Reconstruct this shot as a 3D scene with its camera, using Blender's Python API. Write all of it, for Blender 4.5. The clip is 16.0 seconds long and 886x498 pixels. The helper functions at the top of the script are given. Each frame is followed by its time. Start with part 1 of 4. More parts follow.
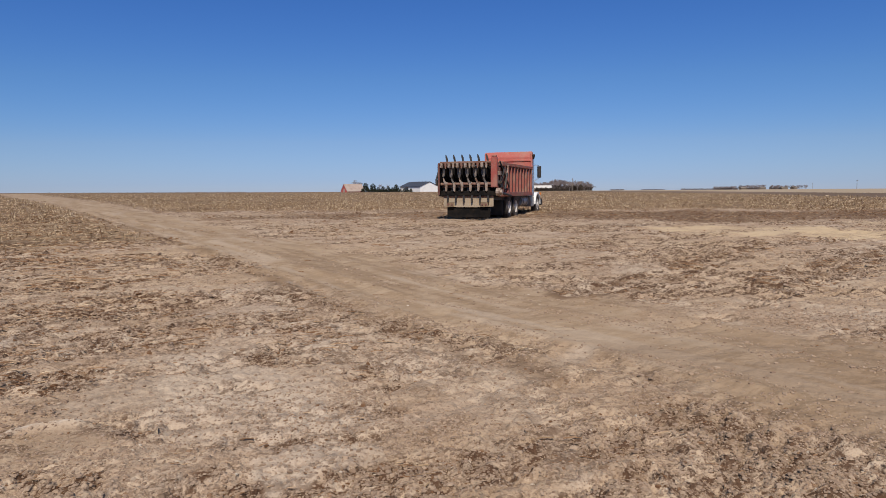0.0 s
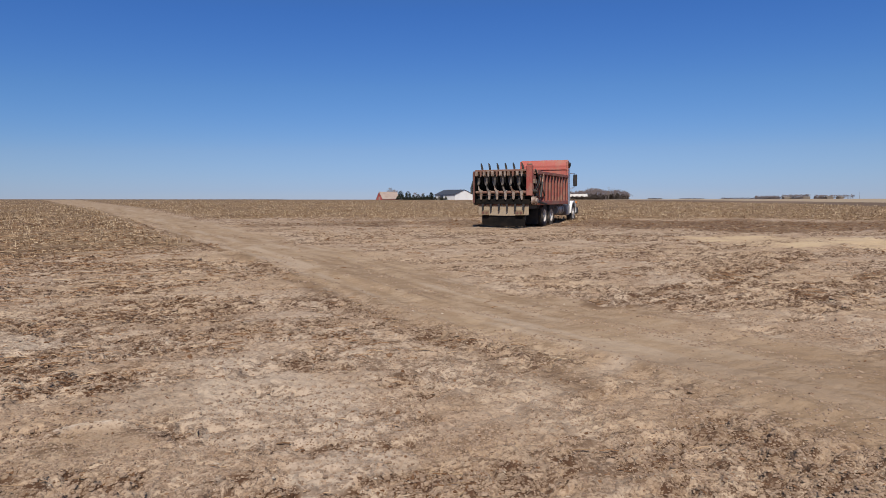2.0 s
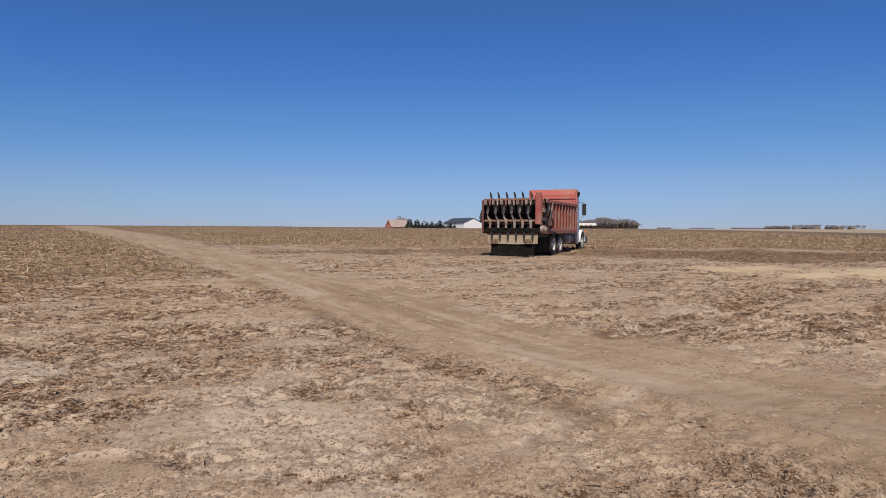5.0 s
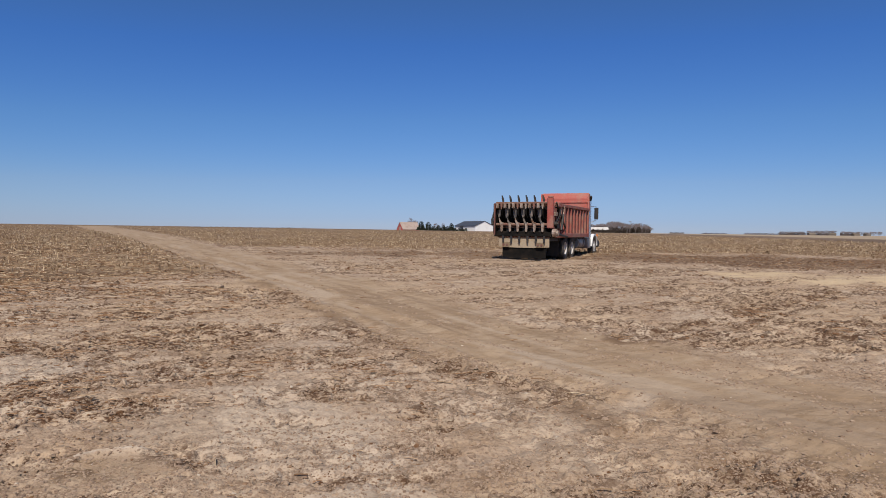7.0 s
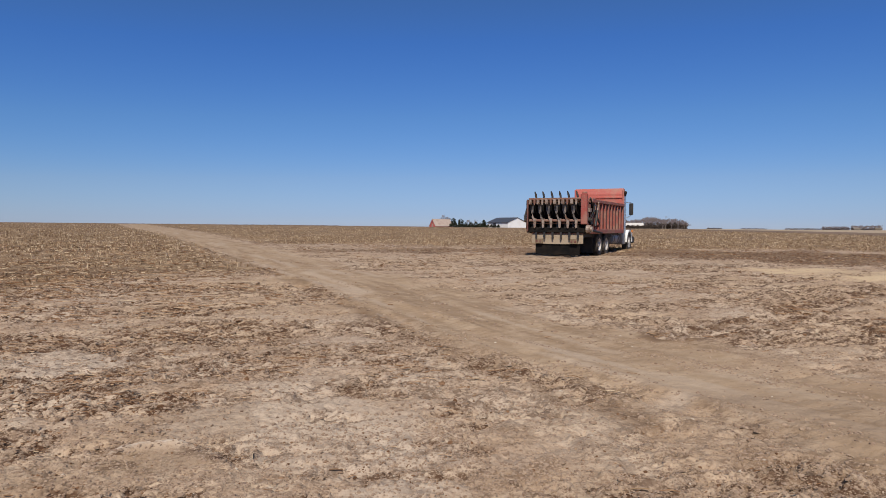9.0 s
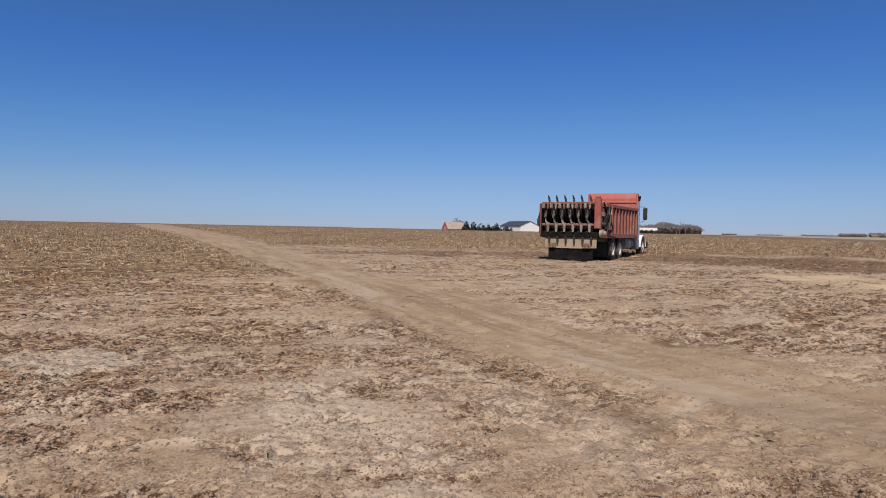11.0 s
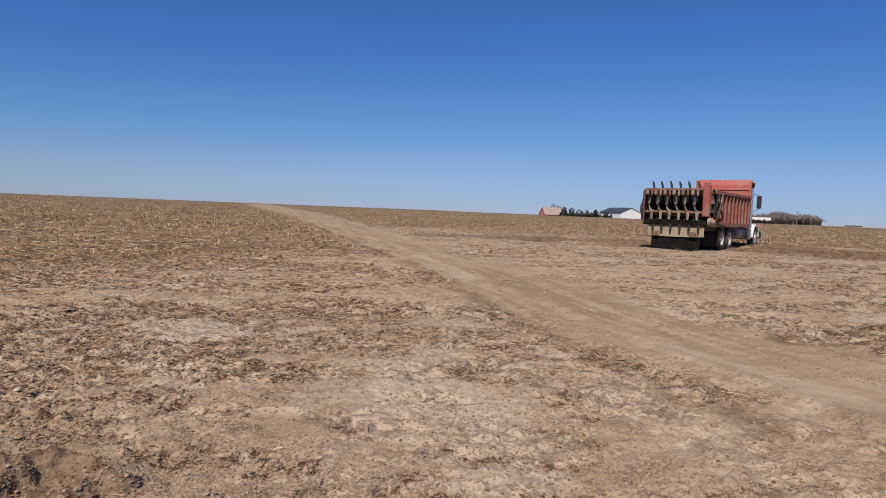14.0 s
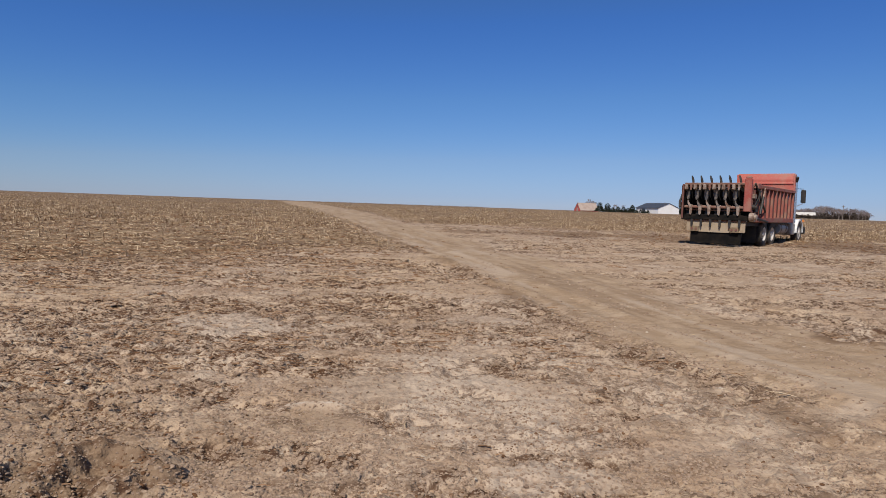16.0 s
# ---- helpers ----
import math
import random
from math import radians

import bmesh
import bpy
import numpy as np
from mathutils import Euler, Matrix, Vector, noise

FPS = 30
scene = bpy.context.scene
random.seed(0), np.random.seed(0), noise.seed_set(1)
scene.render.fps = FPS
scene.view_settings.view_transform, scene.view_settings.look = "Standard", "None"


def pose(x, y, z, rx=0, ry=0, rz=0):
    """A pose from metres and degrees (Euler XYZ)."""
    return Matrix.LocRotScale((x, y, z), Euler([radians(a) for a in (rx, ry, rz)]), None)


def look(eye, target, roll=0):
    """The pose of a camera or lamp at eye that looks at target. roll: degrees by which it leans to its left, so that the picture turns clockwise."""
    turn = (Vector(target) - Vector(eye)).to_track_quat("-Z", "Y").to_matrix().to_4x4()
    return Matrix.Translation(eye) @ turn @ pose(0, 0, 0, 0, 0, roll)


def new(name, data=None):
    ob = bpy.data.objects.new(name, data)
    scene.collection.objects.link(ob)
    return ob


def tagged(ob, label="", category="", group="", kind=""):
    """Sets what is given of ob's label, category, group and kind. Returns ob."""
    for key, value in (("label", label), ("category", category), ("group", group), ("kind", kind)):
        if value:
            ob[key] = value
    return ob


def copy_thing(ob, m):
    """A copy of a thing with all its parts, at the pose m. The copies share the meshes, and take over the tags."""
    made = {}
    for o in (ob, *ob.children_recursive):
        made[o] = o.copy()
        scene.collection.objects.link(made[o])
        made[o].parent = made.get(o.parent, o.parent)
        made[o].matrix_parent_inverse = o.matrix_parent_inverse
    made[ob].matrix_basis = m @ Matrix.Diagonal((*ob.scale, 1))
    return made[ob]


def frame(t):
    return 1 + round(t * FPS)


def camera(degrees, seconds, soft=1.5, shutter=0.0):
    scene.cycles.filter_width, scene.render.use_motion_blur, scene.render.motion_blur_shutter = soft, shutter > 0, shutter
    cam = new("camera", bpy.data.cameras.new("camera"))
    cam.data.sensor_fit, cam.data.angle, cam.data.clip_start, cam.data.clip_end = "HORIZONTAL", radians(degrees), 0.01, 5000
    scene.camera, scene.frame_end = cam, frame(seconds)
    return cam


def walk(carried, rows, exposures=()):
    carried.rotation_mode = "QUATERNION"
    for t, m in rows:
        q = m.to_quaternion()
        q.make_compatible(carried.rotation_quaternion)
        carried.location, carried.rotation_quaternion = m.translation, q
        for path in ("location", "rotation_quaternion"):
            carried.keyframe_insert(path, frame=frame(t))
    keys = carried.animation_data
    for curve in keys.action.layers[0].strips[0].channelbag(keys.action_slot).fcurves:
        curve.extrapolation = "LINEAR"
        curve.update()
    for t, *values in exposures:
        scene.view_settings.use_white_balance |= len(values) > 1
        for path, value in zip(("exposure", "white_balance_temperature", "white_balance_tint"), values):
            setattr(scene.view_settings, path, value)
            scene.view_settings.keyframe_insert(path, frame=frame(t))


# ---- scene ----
cam = camera(69.32, 16.0, soft=0.7)

# seconds, place, yaw, pitch and roll of the hand-held camera
PATH = [
    (0.0, -0.000, 0.000, 1.550, -0.00, -5.12, 0.40),
    (0.5, -0.001, -0.017, 1.557, -0.47, -5.06, 0.19),
    (1.0, -0.002, -0.024, 1.559, -0.27, -4.85, 0.13),
    (1.5, -0.005, -0.019, 1.559, 2.10, -4.40, 0.23),
    (2.0, -0.012, -0.008, 1.554, 3.09, -4.39, 0.14),
    (2.5, -0.016, -0.007, 1.558, 2.99, -4.34, 0.08),
    (3.0, -0.020, 0.004, 1.561, 3.22, -3.88, 0.19),
    (3.5, -0.016, 0.002, 1.561, 3.57, -2.50, 0.21),
    (6.0, -0.028, 0.001, 1.561, 4.05, -1.75, -0.44),
    (6.5, -0.026, 0.001, 1.559, 4.57, -1.63, -0.28),
    (7.0, -0.029, -0.011, 1.561, 4.89, -1.64, -0.71),
    (7.5, -0.033, -0.018, 1.565, 5.20, -1.70, -0.77),
    (8.0, -0.035, -0.015, 1.565, 5.81, -1.74, -0.70),
    (8.5, -0.039, -0.011, 1.560, 6.91, -2.00, -0.45),
    (9.0, -0.034, -0.001, 1.560, 7.79, -1.96, -0.42),
    (11.5, -0.056, -0.026, 1.562, 9.78, -1.75, -1.53),
    (12.0, -0.065, -0.021, 1.553, 11.66, -2.08, -1.84),
    (12.5, -0.070, -0.007, 1.548, 12.65, -2.48, -1.96),
    (13.0, -0.075, -0.006, 1.545, 13.80, -2.92, -2.17),
    (13.5, -0.092, 0.004, 1.548, 16.59, -3.32, -3.12),
    (14.0, -0.102, 0.011, 1.544, 17.51, -3.35, -2.13),
    (14.5, -0.107, 0.006, 1.541, 18.64, -3.37, -1.92),
    (15.0, -0.117, 0.010, 1.542, 19.14, -3.71, -1.70),
    (15.5, -0.123, 0.018, 1.540, 20.39, -3.81, -1.87),
    (16.0, -0.124, 0.009, 1.542, 20.55, -3.78, -1.84),
]
walk(cam, [(t, pose(x, y, z, 90 + pitch, roll, yaw)) for t, x, y, z, yaw, pitch, roll in PATH],
     exposures=[(0.0, 0.0), (16.0, 0.0)])


# ---- world and sun ----
SUN_UP, SUN_TURN = 49.0, 181.0      # height above the horizon; bearing, clockwise from the y axis
world = bpy.data.worlds.new("sky")
scene.world = world
world.use_nodes = True
wn, wl = world.node_tree.nodes, world.node_tree.links
sky = wn.new("ShaderNodeTexSky")
sky.sky_type = "NISHITA"
sky.sun_disc = False
sky.sun_elevation, sky.sun_rotation = radians(SUN_UP), radians(SUN_TURN)
sky.altitude, sky.air_density, sky.dust_density, sky.ozone_density = 0, 1.0, 0.0, 8.0
clear = wn.new("ShaderNodeMix")              # a crisp, dry spring sky
clear.data_type, clear.blend_type = "RGBA", "MULTIPLY"
clear.inputs[0].default_value, clear.inputs[7].default_value = 1.0, (0.765, 0.945, 1.27, 1)
wl.new(sky.outputs[0], clear.inputs[6])
split = wn.new("ShaderNodeSeparateColor")    # deeper blue aloft, a faint violet haze where the sky is palest
wl.new(clear.outputs[2], split.inputs[0])
level = wn.new("ShaderNodeMapRange")
level.inputs[1].default_value, level.inputs[2].default_value = 0.02 / 0.067, 0.38 / 0.067
wl.new(split.outputs[0], level.inputs[0])
haze = wn.new("ShaderNodeValToRGB")
TINTS = ((0.03, (1.05, 1.0, 0.82)), (0.14, (0.73, 0.94, 1.08)), (0.26, (0.93, 1.0, 1.0)), (0.54, (1.10, 0.97, 0.95)), (0.98, (0.92, 0.88, 1.02)))
for i, (at, tint) in enumerate(TINTS):
    stop = haze.color_ramp.elements[0] if i == 0 else haze.color_ramp.elements[-1] if i == 4 else haze.color_ramp.elements.new(at)
    stop.position, stop.color = at, (*[v / 1.25 for v in tint], 1)
wl.new(level.outputs[0], haze.inputs[0])
veil = wn.new("ShaderNodeMix")
veil.data_type, veil.blend_type = "RGBA", "MULTIPLY"
veil.inputs[0].default_value = 1.0
wl.new(clear.outputs[2], veil.inputs[6])
wl.new(haze.outputs[0], veil.inputs[7])
wl.new(veil.outputs[2], wn["Background"].inputs[0])
wn["Background"].inputs[1].default_value = 0.067 * 1.25

sun = new("sun", bpy.data.lights.new("sun", "SUN"))
sun.data.energy, sun.data.angle, sun.data.color = 4.6, radians(0.55), (1.0, 0.94, 0.86)
sun_from = Vector((math.sin(radians(SUN_TURN)) * math.cos(radians(SUN_UP)),
                   math.cos(radians(SUN_TURN)) * math.cos(radians(SUN_UP)), math.sin(radians(SUN_UP))))
sun.matrix_world = look(sun_from * 60, (0, 0, 0))

# ---- materials ----
class Mat:
    """A node material with short calls for the nodes in use."""

    def __init__(self, name, rough=0.8, metal=0.0):
        self.m = bpy.data.materials.new(name)
        self.m.use_nodes = True
        self.t = self.m.node_tree
        self.b = self.t.nodes["Principled BSDF"]
        self.b.inputs["Roughness"].default_value = rough
        self.b.inputs["Metallic"].default_value = metal
        self.geo = self.t.nodes.new("ShaderNodeNewGeometry")
        self.tex = self.t.nodes.new("ShaderNodeTexCoord")

    def put(self, socket, value):
        if isinstance(value, bpy.types.NodeSocket):
            self.t.links.new(value, socket)
        elif isinstance(value, tuple) and len(value) == 3 and socket.type == "RGBA":
            socket.default_value = (*value, 1)
        else:
            socket.default_value = value

    def set(self, name, value):
        self.put(self.b.inputs[name], value)

    def coords(self, scale=(1, 1, 1), turn=0.0, place=None):
        n = self.t.nodes.new("ShaderNodeMapping")
        self.put(n.inputs["Vector"], place or self.geo.outputs["Position"])
        n.inputs["Scale"].default_value = scale
        n.inputs["Rotation"].default_value = (0, 0, radians(turn))
        return n.outputs[0]

    def noise(self, scale, detail=4, rough=0.55, at=None, warp=0.0):
        n = self.t.nodes.new("ShaderNodeTexNoise")
        self.put(n.inputs["Vector"], at or self.geo.outputs["Position"])
        for key, value in (("Scale", scale), ("Detail", detail), ("Roughness", rough), ("Distortion", warp)):
            n.inputs[key].default_value = value
        return n.outputs[0]

    def cells(self, scale, feature="F1", at=None):
        n = self.t.nodes.new("ShaderNodeTexVoronoi")
        n.feature = feature
        self.put(n.inputs["Vector"], at or self.geo.outputs["Position"])
        n.inputs["Scale"].default_value = scale
        return n.outputs["Distance"]

    def shade(self, scale):
        """A tone of its own for each crumb of about 1 / scale metres."""
        n = self.t.nodes.new("ShaderNodeTexVoronoi")
        self.put(n.inputs["Vector"], self.warped(0.35 / scale))
        n.inputs["Scale"].default_value = scale
        split = self.t.nodes.new("ShaderNodeSeparateColor")
        self.put(split.inputs[0], n.outputs["Color"])
        return split.outputs[0]

    def warped(self, by):
        n = self.t.nodes.new("ShaderNodeTexNoise")
        self.put(n.inputs["Vector"], self.geo.outputs["Position"])
        n.inputs["Scale"].default_value = 0.5 / by
        v = self.t.nodes.new("ShaderNodeVectorMath")
        v.operation = "MULTIPLY_ADD"
        self.put(v.inputs[0], n.outputs["Color"])
        v.inputs[1].default_value = (by * 2, by * 2, by * 2)
        self.put(v.inputs[2], self.geo.outputs["Position"])
        return v.outputs[0]

    def span(self, value, a, b, c=0.0, d=1.0):
        n = self.t.nodes.new("ShaderNodeMapRange")
        n.interpolation_type = "SMOOTHSTEP"
        for i, v in enumerate((value, a, b, c, d)):
            self.put(n.inputs[i], v)
        return n.outputs[0]

    def math(self, op, a, b=0.0):
        n = self.t.nodes.new("ShaderNodeMath")
        n.operation = op
        self.put(n.inputs[0], a)
        self.put(n.inputs[1], b)
        return n.outputs[0]

    def mix(self, f, a, b):
        n = self.t.nodes.new("ShaderNodeMix")
        n.data_type = "RGBA"
        self.put(n.inputs[0], f)
        self.put(n.inputs[6], a)
        self.put(n.inputs[7], b)
        return n.outputs[2]

    def attr(self, name):
        n = self.t.nodes.new("ShaderNodeAttribute")
        n.attribute_name = name
        return n.outputs["Fac"]

    def island(self):
        return self.geo.outputs["Random Per Island"]

    def random(self):
        n = self.t.nodes.new("ShaderNodeObjectInfo")
        return n.outputs["Random"]

    def bump(self, height, distance=0.01, strength=1.0):
        n = self.t.nodes.new("ShaderNodeBump")
        n.inputs["Distance"].default_value = distance
        n.inputs["Strength"].default_value = strength
        self.put(n.inputs["Height"], height)
        self.put(self.b.inputs["Normal"], n.outputs[0])


def paint(name, colour, dirt, rough=0.5, metal=0.0, amount=0.6, grain=3.0):
    """A painted or bare surface with blotches of dirt and a fine grain."""
    m = Mat(name, rough, metal)
    at = m.tex.outputs["Object"]
    big = m.span(m.noise(grain, 5, 0.6, at), 0.42, 0.68, 0.0, amount)
    fine = m.noise(grain * 14, 3, 0.6, at)
    base = m.mix(big, colour, dirt)
    m.set("Base Color", m.mix(m.span(fine, 0.5, 0.72, 0.0, 0.45), base, dirt))
    m.set("Roughness", m.span(big, 0.0, 1.0, rough, min(1.0, rough + 0.25)))
    m.bump(fine, 0.004, 0.25)
    return m.m


m = Mat("field_soil", 0.95)
tread, stub, pale, dark, sand, fields, trash, clump = (m.attr(k) for k in ("tread", "stub", "pale", "dark", "sand", "far_field", "trash", "clump"))
n_big = m.noise(0.25, 5, 0.6)
n_mid = m.noise(1.3, 6, 0.62, warp=0.4)
tilled = m.t.nodes.new("ShaderNodeMapping")
tilled.vector_type = "TEXTURE"
tilled.inputs["Rotation"].default_value = (0, 0, 0.436)
tilled.inputs["Scale"].default_value = (1.9, 1.0, 1.0)
m.put(tilled.inputs["Vector"], m.geo.outputs["Position"])
n_hand = m.noise(7.0, 6, 0.68, tilled.outputs[0], warp=0.5)
n_fine = m.noise(28.0, 6, 0.7, tilled.outputs[0])
n_grit = m.noise(110.0, 3, 0.7)
crumb, lump, cob = m.shade(46.0), m.shade(17.0), m.shade(5.0)
open_soil = m.math("SUBTRACT", 1.0, m.math("MULTIPLY", m.math("MAXIMUM", m.math("MAXIMUM", tread, sand), m.math("MULTIPLY", pale, 0.55)), 0.85))
crumbled = m.math("MULTIPLY", open_soil, m.math("ADD", m.math("MULTIPLY", clump, 0.35), 0.65))
loose = m.math("MULTIPLY", open_soil, m.math("ADD", m.math("MULTIPLY", clump, 0.7), 0.30))
col = m.mix(m.span(n_mid, 0.38, 0.64), (0.37, 0.26, 0.173), (0.49, 0.378, 0.273))
col = m.mix(m.span(n_big, 0.40, 0.62, 0.0, 0.5), col, (0.47, 0.331, 0.203))
# packed wheel way, sand, bare pale clay and the print's painted sunlit rim, dark ground
col = m.mix(m.math("MULTIPLY", tread, m.span(n_hand, 0.35, 0.62, 0.55, 0.88)), col, m.mix(m.span(n_mid, 0.3, 0.7), (0.295, 0.202, 0.120), (0.35, 0.246, 0.150)))
col = m.mix(m.math("MULTIPLY", pale, m.span(n_hand, 0.25, 0.6, 0.5, 1.0)), col, (0.475, 0.377, 0.284))
col = m.mix(m.span(pale, 0.8, 1.0, 0.0, 0.45), col, (0.55, 0.45, 0.355))
col = m.mix(m.math("MULTIPLY", sand, m.span(n_hand, 0.3, 0.6, 0.45, 0.9)), col, (0.55, 0.41, 0.252))
col = m.mix(m.math("MULTIPLY", dark, m.span(n_mid, 0.25, 0.55, 0.5, 1.0)), col, (0.185, 0.118, 0.07))
# chopped trash between the stubble
under = m.mix(m.span(n_hand, 0.40, 0.62), (0.10, 0.060, 0.034), (0.29, 0.198, 0.113))
under = m.mix(m.span(cob, 0.55, 0.9, 0.0, 0.7), under, (0.40, 0.29, 0.175))
col = m.mix(m.math("MULTIPLY", stub, 0.9), col, under)
# crumbs, each of its own tone, and drifts of dark bits
tone = m.math("ADD", m.math("MULTIPLY", crumb, 0.45), m.math("ADD", m.math("MULTIPLY", lump, 0.35), m.math("MULTIPLY", n_fine, 0.5)))
col = m.mix(m.math("MULTIPLY", m.span(tone, 0.58, 0.32), m.math("MULTIPLY", crumbled, 0.66)), col, (0.20, 0.122, 0.075))
col = m.mix(m.math("MULTIPLY", m.span(tone, 0.72, 1.0), m.math("MULTIPLY", crumbled, 0.28)), col, (0.60, 0.47, 0.335))
drift = m.math("MULTIPLY", trash, m.span(n_hand, 0.46, 0.58))
# dark residue, with the shadows among the clods put into the same colour
residue_shade = m.math("MULTIPLY", m.span(n_hand, 0.475, 0.54), m.math("MULTIPLY", loose, m.span(n_fine, 0.40, 0.53, 0.35, 1.0)))
col = m.mix(m.math("MULTIPLY", residue_shade, 0.95), col, (0.092, 0.050, 0.029))
bits = m.math("MULTIPLY", drift, m.span(n_fine, 0.42, 0.53))
col = m.mix(m.math("MULTIPLY", bits, 0.92), col, (0.095, 0.05, 0.028))
fleck = m.math("MULTIPLY", m.span(n_fine, 0.61, 0.67), m.span(n_mid, 0.40, 0.60, 0.25, 1.0))
col = m.mix(m.math("MULTIPLY", fleck, m.math("ADD", m.math("MULTIPLY", crumbled, 0.62), 0.15)), col, (0.15, 0.084, 0.05))
col = m.mix(m.span(n_grit, 0.66, 0.78, 0.0, 0.35), col, (0.55, 0.44, 0.34))
ploughed = m.mix(m.span(m.noise(0.02, 3), 0.4, 0.6), (0.15, 0.105, 0.075), (0.20, 0.14, 0.10))
col = m.mix(m.span(fields, 0.25, 0.75), col, m.mix(m.span(fields, 1.25, 1.75), ploughed, (0.37, 0.285, 0.195)))
m.set("Base Color", col)
m.b.inputs["Specular IOR Level"].default_value = 0.1
domes = m.math("ADD", m.math("ADD", m.math("MULTIPLY", m.cells(46.0, at=m.warped(0.012)), -0.35), m.math("MULTIPLY", m.cells(25.0, at=m.warped(0.02)), -0.6)), m.math("MULTIPLY", m.cells(12.0, at=m.warped(0.04)), -1.0))
relief_in = m.math("ADD", m.math("MULTIPLY", n_hand, 1.5), m.math("ADD", m.math("MULTIPLY", n_fine, 0.42), m.math("MULTIPLY", n_grit, 0.09)))
relief_in = m.math("ADD", relief_in, domes)
edges = m.cells(8.0, "DISTANCE_TO_EDGE", m.warped(0.06))
crack = m.math("MULTIPLY", m.span(edges, 0.0, 0.035, -0.4, 0.0), m.math("MULTIPLY", m.span(pale, 0.72, 0.9), m.span(n_mid, 0.45, 0.6)))
relief_in = m.math("ADD", m.math("MULTIPLY", relief_in, m.math("ADD", m.math("MULTIPLY", crumbled, 0.8), 0.2)), crack)
m.bump(relief_in, 0.016, 1.0)
M_SOIL = m.m


def residue(name, light, tan, brown):
    m = Mat(name, 0.85)
    r = m.island()
    c = m.mix(m.span(r, 0.0, 0.55), brown, tan)
    c = m.mix(m.span(r, 0.6, 1.0), c, light)
    c = m.mix(m.span(m.noise(40.0, 3, 0.6), 0.45, 0.75, 0.0, 0.6), c, brown)
    m.set("Base Color", c)
    m.b.inputs["Specular IOR Level"].default_value = 0.04
    return m.m


M_STALK = residue("corn_stubble", (0.60, 0.465, 0.305), (0.32, 0.218, 0.128), (0.15, 0.086, 0.047))
M_TRASH = residue("corn_trash", (0.46, 0.325, 0.20), (0.27, 0.158, 0.088), (0.15, 0.076, 0.038))
M_CLUMP = residue("rotted_clump", (0.30, 0.192, 0.118), (0.20, 0.112, 0.062), (0.12, 0.060, 0.030))
m = Mat("clod", 0.95)
c = m.mix(m.span(m.island(), 0.0, 1.0), (0.23, 0.150, 0.097), (0.385, 0.275, 0.185))
c = m.mix(m.span(m.island(), 0.992, 0.996), c, (0.50, 0.41, 0.31))
m.set("Base Color", m.mix(m.span(m.noise(60, 4, 0.6), 0.4, 0.7, 0.0, 0.4), c, (0.26, 0.175, 0.11)))
m.bump(m.noise(90, 3, 0.6), 0.006, 0.8)
M_CLOD = m.m

# ---- ground ----
def lattice(ix, iy, seed):
    h = (ix * 374761393 + iy * 668265263 + seed * 974711) & 0xFFFFFFFF
    h = ((h ^ (h >> 13)) * 1274126177) & 0xFFFFFFFF
    return ((h ^ (h >> 16)) & 0xFFFF) / 65535.0


def grain(x, y, size, seed):
    """Smooth noise of 0 to 1 with bumps about size metres wide."""
    x, y = x / size, y / size
    ix, iy = np.floor(x).astype(np.int64), np.floor(y).astype(np.int64)
    fx, fy = x - ix, y - iy
    fx, fy = fx * fx * (3 - 2 * fx), fy * fy * (3 - 2 * fy)
    a, b = lattice(ix, iy, seed), lattice(ix + 1, iy, seed)
    c, d = lattice(ix, iy + 1, seed), lattice(ix + 1, iy + 1, seed)
    return (a + (b - a) * fx) * (1 - fy) + (c + (d - c) * fx) * fy


def streak(x, y, by=3.0):
    """Places drawn out along the way the field was tilled."""
    u, v = x * 0.906 + y * 0.423, y * 0.906 - x * 0.423
    return u / by, v


def step(v, a, b):
    v = np.clip((v - a) / (b - a), 0, 1)
    return v * v * (3 - 2 * v)


def lie(x, y):
    """The large lie of the land: it rises gently to a flat crest at eye height."""
    r = np.sqrt(x * x + y * y + 16.0) - 4.0
    return 1.50 * (1 - np.exp(-r / 95.0)) + 0.9 * step(-x, 50, 260) * step(np.hypot(x, y), 60, 260)


def along(x, y, line):
    """Signed distance from a way (x, y, half width), the half width there, and the distance run."""
    best = np.full(x.shape, 1e9)
    side, wide, run_at = np.zeros(x.shape), np.ones(x.shape), np.zeros(x.shape)
    run = 0.0
    for (ax, ay, aw), (bx, by, bw) in zip(line, line[1:]):
        dx, dy = bx - ax, by - ay
        n = math.hypot(dx, dy)
        u = np.clip(((x - ax) * dx + (y - ay) * dy) / (n * n), 0, 1)
        px, py = x - ax - u * dx, y - ay - u * dy
        d = np.hypot(px, py)
        near = d < best
        best = np.where(near, d, best)
        side = np.where(near, np.sign(dx * py - dy * px) * d, side)
        wide = np.where(near, aw + (bw - aw) * u, wide)
        run_at = np.where(near, run + u * n, run_at)
        run += n
    return side, wide, run_at


LANE = [(9.0, -3.0, 1.8), (4.7, 2.6, 1.6), (2.5, 5.7, 1.45), (1.05, 7.55, 1.45), (-0.4, 9.5, 1.5), (-2.4, 12.8, 1.45), (-4.0, 15.3, 1.4),
        (-7.9, 20.9, 1.45), (-17.0, 34.0, 1.6), (-33.0, 58.0, 2.0), (-60.0, 95.0, 2.6), (-140.0, 210.0, 4.0)]
CROSS = [(-0.2, 4.2, 0.15), (0.3, 4.7, 0.16), (0.8, 5.3, 0.16), (1.4, 6.1, 0.15)]
MARK = [(1.8, 9.0, 0.3), (3.2, 10.2, 0.3), (5.0, 12.2, 0.35), (7.0, 14.6, 0.35), (8.2, 16.0, 0.3)]
